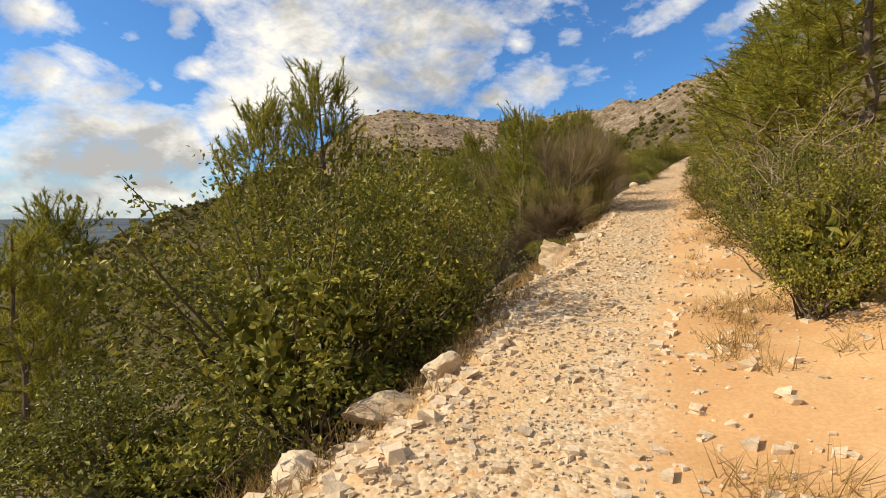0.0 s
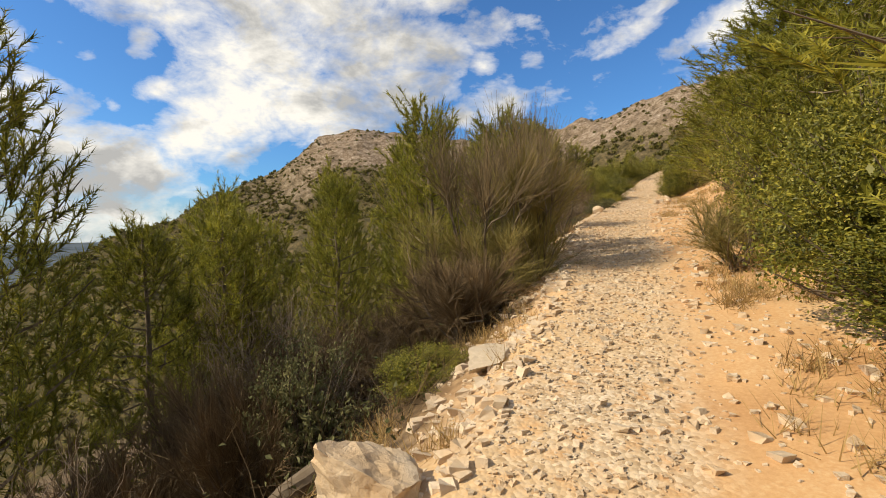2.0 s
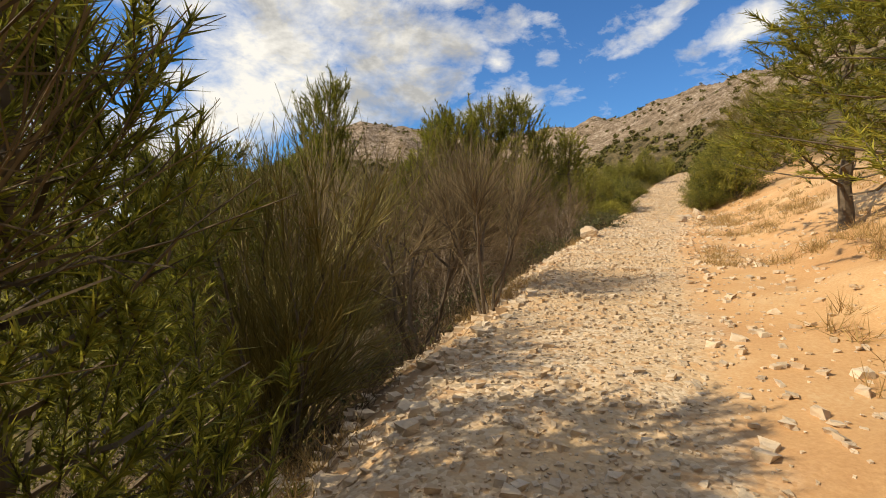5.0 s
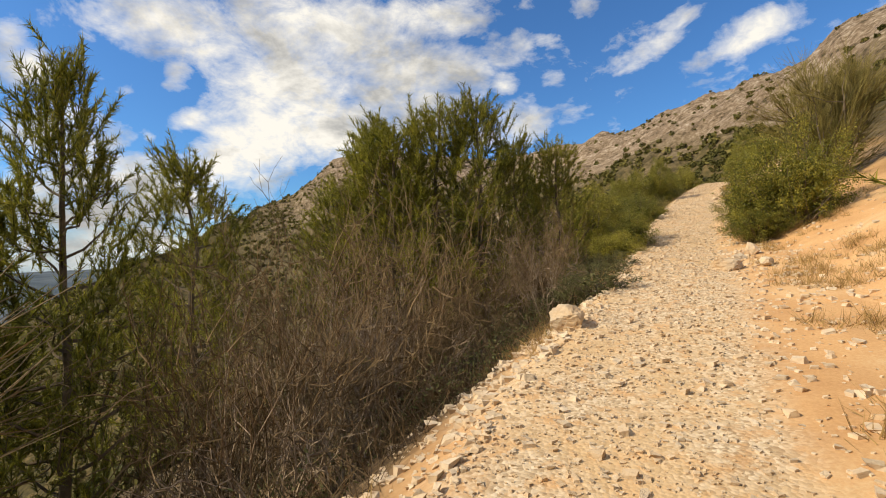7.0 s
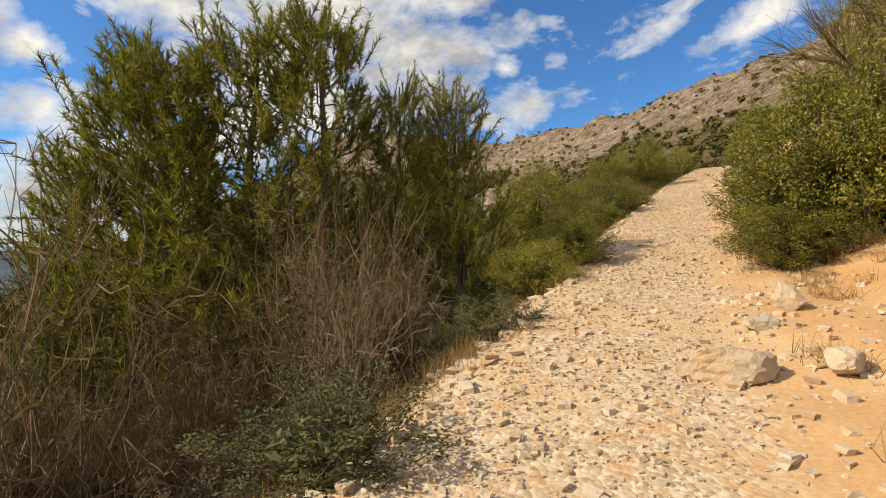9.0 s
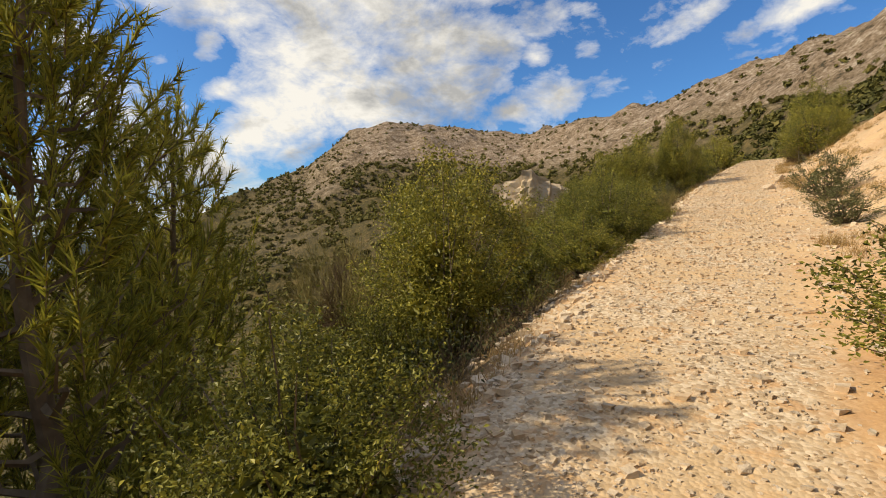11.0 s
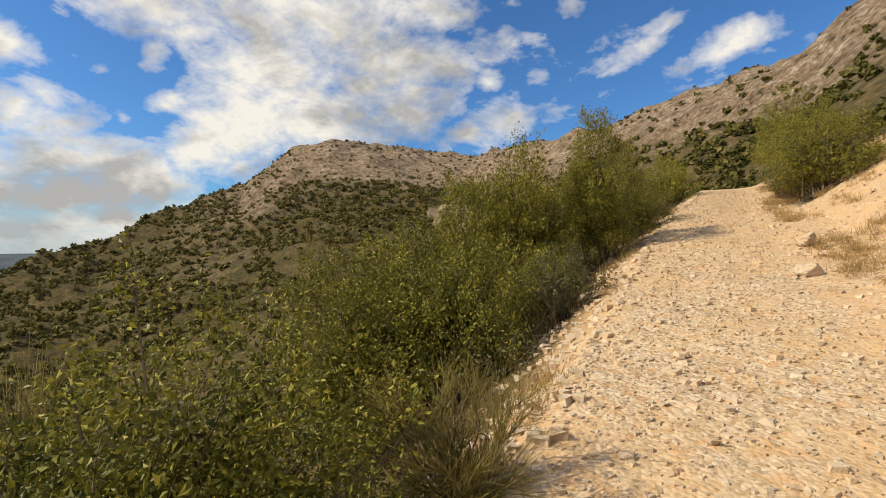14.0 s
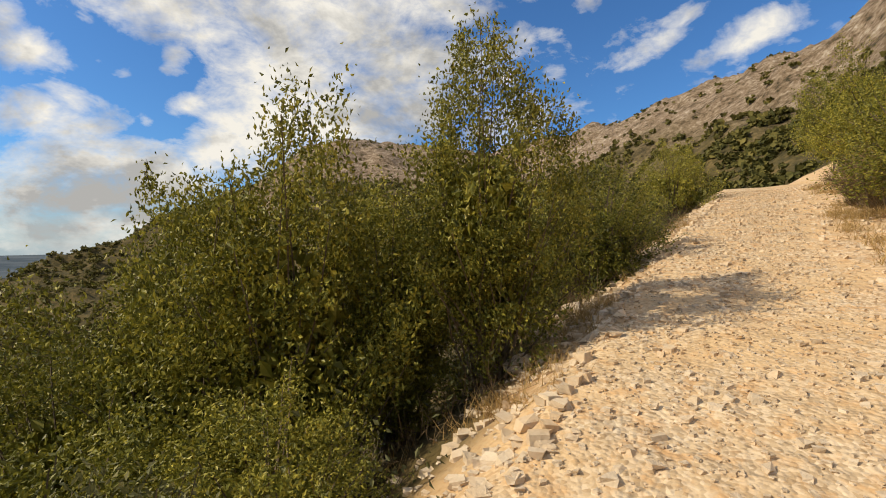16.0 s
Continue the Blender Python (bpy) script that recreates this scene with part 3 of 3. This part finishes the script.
plant("lentisk", 0.80, 7.14, 0.73, 1.7)
plant("lentisk", -2.19, 7.62, 0.40, 0.9)
plant("lentisk", 0.70, 7.85, 0.98, 1.5)
plant("dry", -4.18, 8.68, 1.49, 1.6)
plant("dry", -2.25, 8.71, 1.25, 1.6)
plant("lentisk", 0.95, 8.88, 1.04, 2.0)
plant("dry", -3.05, 9.24, 1.08, 1.4)
plant("dry", -2.47, 9.32, 1.09, 1.6)
plant("broom", -5.60, 9.48, 2.68, 1.8)
plant("retama", -2.30, 9.48, 2.61, 1.3)
plant("pine", 1.06, 9.5, 3.14, 2.2)
plant("broom", -2.10, 9.5, 1.07, 1.4)
plant("broom", -2.92, 9.72, 1.87, 1.4)
plant("broom", -1.83, 9.85, 1.71, 1.2)
plant("retama", -2.15, 10.07, 2.70, 1.2)
plant("lentisk", 0.72, 10.32, 1.47, 1.5)
plant("shrub", 0.42, 10.35, 0.40, 0.9)
plant("youngpine", -2.54, 10.7, 2.65, 1.4)
plant("youngpine", -3.70, 10.89, 3.87, 1.7)
plant("shrub", 0.43, 10.97, 0.40, 0.9)
plant("broom", 0.58, 11.06, 1.26, 1.2)
plant("youngpine", -9.00, 11.79, 5.21, 1.9)
plant("pine", 1.19, 11.79, 2.65, 2.4)
plant("broom", -2.88, 12.17, 2.15, 1.5)
plant("pine", 1.19, 12.7, 2.25, 2.4)
plant("youngpine", -4.47, 12.73, 3.42, 1.7)
plant("dead", -4.23, 13.3, 2.75, 1.6)
plant("retama", -2.25, 13.90, 1.80, 1.05)
plant("retama", -4.84, 13.88, 4.26, 2.2)
plant("retama", -2.97, 14.03, 2.56, 1.5)
plant("pine", 1.24, 14.14, 2.86, 2.8)
plant("broom", -4.88, 14.57, 3.38, 1.5)
plant("youngpine", -8.57, 15.38, 5.47, 2.0)
plant("youngpine", -6.59, 15.94, 4.45, 1.9)
plant("pine", 0.82, 16.38, 2.75, 2.2)
plant("pine", -6.16, 16.48, 5.60, 1.8)
plant("dead", -3.83, 16.66, 2.04, 1.6)
plant("dead", -4.05, 17.84, 2.38, 2.0)
plant("pine", -8.86, 19.79, 6.57, 2.6)
plant("dead", -4.50, 19.84, 3.36, 2.2)
plant("dry", -5.03, 20.59, 2.46, 1.8)
plant("dead", -3.11, 21.52, 1.80, 1.3)
plant("dead", -4.62, 21.52, 2.52, 1.4)
plant("shrub", -3.00, 21.63, 0.43, 0.9)
plant("dead", -4.19, 21.74, 2.16, 1.4)
plant("pine", -7.70, 22.21, 5.33, 2.3)
plant("pine", -6.29, 22.26, 5.94, 2.9)
plant("pine", -6.91, 22.79, 6.21, 2.6)
plant("dry", -3.54, 22.84, 1.49, 1.3)
plant("shrub", -2.77, 23.04, 0.44, 0.7)
plant("pine", -5.87, 23.17, 6.14, 3.0)
plant("pine", -4.88, 23.56, 5.76, 2.6)
plant("youngpine", -3.62, 24.49, 3.65, 1.5)
plant("shrub", -2.82, 24.52, 0.40, 0.7)
plant("pine", -4.67, 24.97, 4.75, 1.7)
plant("youngpine", -4.62, 25.92, 3.87, 1.3)
plant("tallbush", -4.60, 27.15, 1.86, 1.6)
plant("broom", 1.62, 27.21, 2.98, 2.2)
plant("lentisk", -3.83, 27.58, 1.31, 1.2)
plant("broom", 1.68, 27.73, 3.14, 2.2)
plant("tallbush", -3.65, 28.19, 2.44, 1.8)
plant("broom", -6.84, 29.88, 3.11, 2.0)
plant("dry", -6.32, 30.11, 2.89, 2.4)
plant("lentisk", -3.81, 30.89, 1.37, 1.8)
plant("lentisk", -3.30, 31.5, 1.35, 2.0)
plant("shrub", 0.34, 31.77, 0.55, 0.9)
plant("broom", -9.09, 32.17, 3.97, 2.0)
plant("retama", -7.27, 32.26, 3.31, 2.4)
plant("retama", -5.71, 32.54, 2.76, 2.2)
plant("lentisk", -2.87, 33.22, 1.35, 1.7)
plant("broom", -5.13, 33.66, 2.58, 2.0)
plant("shrub", 0.59, 34.78, 0.99, 1.1)
plant("tallbush", -3.93, 35.91, 2.16, 1.7)
plant("lentisk", -3.34, 36.38, 1.89, 1.7)
plant("broom", -4.84, 36.98, 2.85, 1.2)
plant("shrub", -2.38, 37.34, 0.88, 1.0)
plant("tallbush", -4.88, 38.45, 2.74, 1.8)
plant("lentisk", -2.06, 42.38, 1.57, 1.8)
plant("lentisk", 1.50, 43.71, 1.56, 2.2)
plant("dry", 1.28, 44.96, 1.16, 1.4)
plant("dry", 1.25, 45.46, 1.02, 1.2)
plant("lentisk", -2.15, 45.61, 1.60, 1.7)
plant("lentisk", 2.19, 47.8, 1.80, 2.4)
plant("lentisk", -1.28, 49.18, 1.79, 2.0)
plant("lentisk", 2.77, 52.43, 2.84, 2.8)

plant("lentisk", 0.66, 3.60, 1.15, 1.10)
plant("lentisk", 0.66, 4.55, 1.20, 1.20)
plant("lentisk", 0.68, 7.40, 1.50, 1.50)
plant("lentisk", 0.70, 8.10, 1.30, 1.30)
plant("broom", 0.09, 9.41, 0.80, 0.90)
plant("lentisk", 0.10, 26.32, 1.00, 1.60)
plant("lentisk", -0.05, 24.25, 0.65, 1.10)
plant("lentisk", 0.29, 24.84, 1.60, 1.90)
plant("lentisk", 0.63, 24.57, 1.70, 1.80)
plant("youngpine", -6.02, 9.08, 3.79, 1.70)
plant("pine", -5.89, 11.49, 4.05, 1.6)
plant("pine", -5.56, 7.87, 3.58, 1.7)
plant("youngpine", -7.42, 11.36, 3.94, 1.80)
plant("dry", -4.34, 7.39, 2.37, 1.60)
plant("dry", -3.75, 7.61, 1.82, 1.50)
plant("dry", -4.28, 8.87, 1.73, 1.80)
plant("dry", -4.05, 9.77, 1.61, 1.70)
plant("shrub", -3.14, 7.43, 1.24, 1.00)
plant("dry", -3.44, 6.97, 1.62, 1.40)
plant("dead", -3.15, 9.31, 0.98, 1.20)
plant("bare", -5.04, 8.74, 2.32, 1.40)
plant("dead", -3.51, 8.51, 1.28, 1.30)
plant("dry", -3.07, 9.83, 0.85, 1.20)
plant("dead", -4.91, 16.96, 2.64, 1.40)
plant("dead", -5.23, 17.69, 2.85, 1.60)
plant("bare", -5.34, 18.61, 3.22, 1.60)
plant("bare", -4.51, 18.66, 2.10, 1.30)
plant("retama", -5.16, 21.24, 2.21, 1.70)
plant("bare", -3.68, 22.54, 1.83, 1.50)
plant("dry", -4.50, 19.22, 1.51, 1.50)
plant("shrub", -2.14, 22.12, 0.38, 0.80)
plant("shrub", -2.87, 22.83, 0.38, 0.80)
plant("shrub", -4.05, 23.67, 0.38, 0.80)
plant("shrub", -4.09, 22.74, 0.38, 0.80)
plant("shrub", -2.42, 20.50, 0.38, 0.80)
plant("lentisk", -2.17, 24.77, 0.80, 1.10)
plant("lentisk", -2.36, 23.73, 0.70, 1.00)
plant("shrub", -2.10, 20.23, 0.45, 0.90)
plant("lentisk", -2.58, 31.72, 0.90, 1.50)
plant("lentisk", -2.65, 31.23, 0.85, 1.50)
plant("lentisk", -3.57, 31.34, 0.80, 1.50)
plant("lentisk", -2.50, 32.76, 0.80, 1.40)
plant("broom", -2.05, 33.73, 0.70, 0.80)
plant("lentisk", -3.20, 37.59, 1.20, 1.60)
plant("broom", -6.16, 38.24, 3.32, 1.80)
plant("dry", -8.58, 34.01, 3.33, 2.20)
plant("retama", -7.34, 34.22, 2.61, 2.20)
plant("dry", -7.48, 35.76, 2.45, 2.20)
plant("broom", -6.87, 32.93, 2.67, 1.90)
plant("retama", -5.99, 35.87, 2.07, 2.00)
plant("lentisk", -2.60, 31.14, 1.25, 1.50)
plant("lentisk", -2.60, 30.03, 0.75, 1.30)
plant("lentisk", -2.57, 32.60, 1.20, 1.40)
plant("tallbush", -2.51, 42.89, 1.70, 1.30)
plant("lentisk", -2.81, 38.24, 1.00, 1.30)
plant("tallbush", -2.34, 39.88, 2.49, 1.35)
plant("tallbush", -3.54, 39.11, 3.15, 1.70)
plant("tallbush", -3.24, 40.08, 2.37, 1.50)
plant("tallbush", -4.18, 38.84, 2.96, 1.60)


# ---- rocks ----
def make_rock(size, seed, mat=STONE, name="boulder", flat=0.7, cuts=13):
    r = np.random.default_rng(seed)
    bm = bmesh.new()
    bmesh.ops.create_icosphere(bm, subdivisions=4, radius=1)
    planes = unit(r.normal(size=(cuts, 3)))
    offs = r.uniform(0.42, 0.78, cuts)
    for v in bm.verts:
        p = np.array(v.co)
        for n, o in zip(planes, offs):
            over = p @ n - o
            if over > 0:
                p = p - n * over * 0.98
        q = Vector(p)
        q *= 1 + 0.10 * noise.noise(q * 2.3 + Vector((seed, 0, 0))) + 0.09 * noise.noise(q * 5 + Vector((0, seed, 0))) + 0.05 * noise.noise(q * 13 + Vector((0, 0, seed)))
        v.co = Vector((q.x * size[0], q.y * size[1], q.z * size[2]))
    me = bpy.data.meshes.new(name)
    bm.to_mesh(me)
    bm.free()
    me.materials.append(mat)
    return new(name, me)


def rock(x, y, size, turn, seed, label, mat=STONE, sink=0.3, name="boulder"):
    ob = make_rock(size, seed, mat, name)
    ob.matrix_basis = pose(x, y, ground_at(x, y) + size[2] * (1 - sink) * 0.6, 6, -5, turn)
    return tagged(ob, label, "rock", group="rocks along the path")


rock(-1.55, 5.95, (0.30, 0.24, 0.26), 20, 1, "ochre limestone boulder at the edge of the path")
rock(-1.45, 2.05, (0.26, 0.20, 0.15), 40, 2, "flat grey-brown rock in the shade of a bush", GREYSTONE)
rock(-1.30, 2.5, (0.2, 0.14, 0.12), 80, 12, "grey-brown rock in the shade of a bush", GREYSTONE)
rock(-1.55, 1.5, (0.16, 0.12, 0.1), 10, 3, "small pale rock under a bush", STONE)
rock(-1.50, 7.3, (0.28, 0.18, 0.10), 60, 4, "flat grey slab at the edge of the path", GREYSTONE)
rock(-2.10, 18.5, (0.17, 0.22, 0.15), 15, 5, "pale upright stone at the path's edge", GREYSTONE)
rock(-0.75, 21.5, (0.25, 0.19, 0.13), 30, 6, "smooth pale limestone boulder half sunk in the path")
rock(-0.25, 21.6, (0.13, 0.10, 0.08), 70, 7, "rounded grey rock on the bank", GREYSTONE)
rock(-0.30, 22.7, (0.11, 0.10, 0.16), 0, 8, "pale stone standing on the bank")
rock(-0.50, 22.3, (0.12, 0.09, 0.07), 50, 9, "small grey rock on the bank", GREYSTONE)
rock(-0.05, 37.8, (0.16, 0.12, 0.10), 30, 10, "pale rock at the foot of the bank")
rock(0.25, 39.4, (0.22, 0.16, 0.14), 100, 11, "grey-white boulder on the scree", GREYSTONE)
rock(-2.10, 39.9, (0.13, 0.10, 0.09), 20, 13, "ochre stone in the bush's shade")
rock(-2.15, 40.6, (0.18, 0.14, 0.12), 70, 14, "grey stone in the bush's shade", GREYSTONE)
rock(-2.05, 41.4, (0.2, 0.13, 0.10), 140, 15, "grey stone under the bush", GREYSTONE)
crag = make_rock((9.5, 6, 6.0), 31, GREYSTONE, "rock_crag", cuts=22)
for v in crag.data.vertices:
    v.co *= 1 + 0.20 * noise.noise(Vector((v.co.x * 0.6, v.co.y * 0.6, v.co.z * 0.14))) + 0.14 * noise.noise(Vector((v.co.x * 1.6, v.co.y * 1.6, v.co.z * 0.5)))
crag.matrix_basis = pose(-29.5, 104.4, 8.8, 4, 6, 25)
tagged(crag, "grey limestone crag standing out of the hillside", "rock")

log = Shape()
log.twig(bent((-2.75, 6.25, ground_at(-2.75, 6.25) + 0.09), (-2.35, 6.75, ground_at(-2.35, 6.75) + 0.12), 6, 0.02, 0.01), 0.075, 0.06, 10)
tagged(new("log", log.mesh("log", BARK)), "short dark log lying on the slope", "log")
for k in range(14):
    stick = Shape()
    x, y = -3.1 + rng.normal() * 0.3, 6.3 + rng.normal() * 0.3
    a = 2.4 + rng.normal() * 0.25
    dx, dy = math.cos(a) * 0.4, math.sin(a) * 0.4
    stick.twig(bent((x - dx, y - dy, ground_at(x - dx, y - dy) + 0.05), (x + dx, y + dy, ground_at(x + dx, y + dy) + 0.08), 5, 0.05, 0.02), 0.012, 0.006, 5)
    tagged(new("fallen_branch", stick.mesh("fallen_branch", DEADWOOD)), "dry grey fallen branch on the slope", "branch", group="fallen branches")

# ---- dry grass, stones and far scrub ----
grass = Shape()
for k in range(3600):
    y = rng.uniform(1, 50)
    right = np.interp(y, PATH_Y, PATH_RIGHT)
    left = np.interp(y, PATH_Y, PATH_LEFT)
    x = right + 0.35 + abs(rng.normal()) * 1.3 if rng.uniform() < 0.68 else left - 0.12 - abs(rng.normal()) * 0.7
    if waves(np.float64(x), np.float64(y), 0.9, 21) < 0.02:
        continue
    n = 44
    z = ground_at(x, y)
    at = np.array((x, y, z - 0.01)) + rng.normal(size=(n, 3)) * (0.06, 0.06, 0.0)
    d = unit(rng.normal(size=(n, 3)) * 0.55 + (0, 0, 0.8))
    grass.needles(at, d, rng.uniform(0.06, 0.2, n), np.full(n, 0.006))
tagged(new("dry_grass", grass.mesh("dry_grass", STRAW)), "tufts of dry straw-coloured grass on the bank", "grass", kind="stuff")


tangle, low = Shape(), Shape()
for k in range(3600):
    y = rng.uniform(-2, 50)
    x = np.interp(y, PATH_Y, PATH_LEFT) - 0.6 - 9.0 * rng.uniform() ** 1.3
    z, n = ground_at(x, y), 20
    if k % 3:
        tuft = 0.5 + rng.uniform() ** 2
        at = np.array((x, y, z)) + rng.normal(size=(n, 3)) * (0.13, 0.13, 0.02)
        tangle.spray(at, unit(rng.normal(size=(n, 3)) * 0.55 + (0, 0, 0.75)), tuft * rng.uniform(0.15, 0.6, n), np.full(n, 0.0032), 0.12, 3)
    else:
        n = 80
        at = np.array((x, y, z + 0.14)) + rng.normal(size=(n, 3)) * (0.2, 0.2, 0.13)
        low.leaves(at, unit(rng.normal(size=(n, 3)) + (0, 0, 0.6)), rng.uniform(0.03, 0.055, n), rng.uniform(0.014, 0.028, n))
tagged(new("dry_undergrowth", tangle.mesh("dry_undergrowth", DRY)), "tangle of thin dry brown stalks on the slope", "undergrowth", kind="stuff")
tagged(new("green_undergrowth", low.mesh("green_undergrowth", GREY)), "low grey-green leafy undergrowth on the slope", "undergrowth", kind="stuff")


def pebble(seed):
    r = np.random.default_rng(seed)
    v = np.array([(x, y, z) for x in (-1, 1) for y in (-1, 1) for z in (-1, 1)], float) * (1, 0.78, 0.52)
    v = v * r.uniform(0.55, 1.1, (8, 1)) + r.normal(size=(8, 3)) * 0.16
    return v, np.array([(0, 1, 3, 2), (4, 6, 7, 5), (0, 4, 5, 1), (2, 3, 7, 6), (0, 2, 6, 4), (1, 5, 7, 3)])


PEBBLES = [pebble(k) for k in range(24)]


def strewn(count, seed, spread, low, high, y0=0.5, y1=52.0):
    r = np.random.default_rng(seed)
    y = r.uniform(y0, y1, count)
    left, right = np.interp(y, PATH_Y, PATH_LEFT), np.interp(y, PATH_Y, PATH_RIGHT)
    x = left + (right - left) * r.uniform(0, 1, count) + r.normal(size=count) * spread
    size = low + (high - low) * r.uniform(0, 1, count) ** 3
    return x, y, land(x, y)[0], size, r


def joined_stones(name, count, seed, spread, low, high, mat, label, outer=None):
    x, y, z, size, r = strewn(count, seed, spread, low, high)
    if outer is not None and outer > 0:
        x = np.interp(y, PATH_Y, PATH_RIGHT) + outer + np.abs(r.normal(size=count)) * spread
        z = land(x, y)[0]
    elif outer is not None:
        x = np.interp(y, PATH_Y, PATH_LEFT) + outer - np.abs(r.normal(size=count)) * spread * 1.6 + 0.18
        z = land(x, y)[0]
    out, faces = [], []
    for k in range(count):
        v, f = PEBBLES[k % 24]
        a = r.uniform(0, 6.283)
        c, s = math.cos(a), math.sin(a)
        p = v * size[k]
        p = np.stack([p[:, 0] * c - p[:, 1] * s, p[:, 0] * s + p[:, 1] * c, p[:, 2]], -1) + (x[k], y[k], z[k] + size[k] * 0.24)
        out.append(p)
        faces.append(f + 8 * k)
    me = mesh_of(name, np.concatenate(out), np.concatenate(faces), mat)
    return tagged(new(name, me), label, "gravel", kind="stuff")


joined_stones("gravel", 34000, 5, 0.10, 0.006, 0.019, STONE, "pale angular limestone gravel on the path")
joined_stones("scree_stones", 9000, 6, 0.45, 0.008, 0.034, STONE, "loose angular stones on the path's edges")
joined_stones("edge_rubble", 7500, 9, 0.28, 0.012, 0.052, STONE, "rubble of broken limestone along the path's outer edge", -0.12)
joined_stones("bank_stones", 7000, 10, 1.1, 0.008, 0.04, STONE, "small stones scattered over the ochre bank", 0.05)


def scrub(name, count, seed, r0, r1, size, label, dense=14):
    """Rough leafy mounds over the hills, each a ragged heap of small faces."""
    r = np.random.default_rng(seed)
    verts, many = [], count * 12
    a, d = np.radians(r.uniform(-38, 92, many)), r0 + (r1 - r0) * r.uniform(0, 1, many) ** 0.6
    x, y = HUB[0] - np.sin(a) * d, 26 + np.cos(a) * d
    z, g, e, k = land(x, y)
    keep = ~((np.abs(x + 0.5) < 8) & (y < 75)) & (r.uniform(0, 1, many) > 0.86 * k) & (waves(x, y, 14, 31, 3) > -0.25 + r.normal(size=many) * 0.3)
    for x, y, z, k in list(zip(x[keep], y[keep], z[keep], k[keep]))[:count]:
        s = size * r.uniform(0.5, 1.3) * (0.8 if k > 0.5 else 1)
        tall = r.uniform(0.9, 1.9)
        m = r.normal(size=(dense, 3))
        m = unit(m) * (1, 1, 0.5 * tall) + (0, 0, 0.42 * tall)
        m = np.maximum(m, (-9, -9, 0.02)) * s * r.uniform(0.6, 1.05, (dense, 1))
        u1 = unit(r.normal(size=(dense, 3)) + unit(m) * -0.2) * s * 0.5
        u2 = unit(np.cross(u1, unit(m) + r.normal(size=(dense, 3)) * 0.4)) * s * 0.42
        verts.append((np.stack([m - u1, m + u2, m + u1, m - u2], 1) + (x, y, z)).reshape(-1, 3))
    v = np.concatenate(verts)
    me = mesh_of(name, v, np.arange(len(v)).reshape(-1, 4), FARGREEN)
    return tagged(new(name, me), label, "scrub", kind="stuff")


scrub("slope_scrub", 5200, 41, 9, 80, 0.5, "dark green scrub covering the slope below the path", 44)
scrub("hill_scrub", 12000, 42, 60, 290, 0.8, "dark green scrub dotted over the rocky hill", 22)

# ---- stones that can be told apart on the path ----
STONE_MESHES = []
for k in range(12):
    v, f = PEBBLES[k]
    STONE_MESHES.append(mesh_of("stone", v, f, STONE))
x, y, z, size, r = strewn(300, 8, 0.35, 0.014, 0.042, 1.0, 46.0)
for k in range(300):
    ob = new("stone", STONE_MESHES[k % 12])
    ob.parent = ground
    ob.matrix_basis = pose(x[k], y[k], z[k] + size[k] * 0.2, r.uniform(-15, 15), r.uniform(-15, 15), r.uniform(0, 360)) @ Matrix.Diagonal((size[k], size[k], size[k], 1))
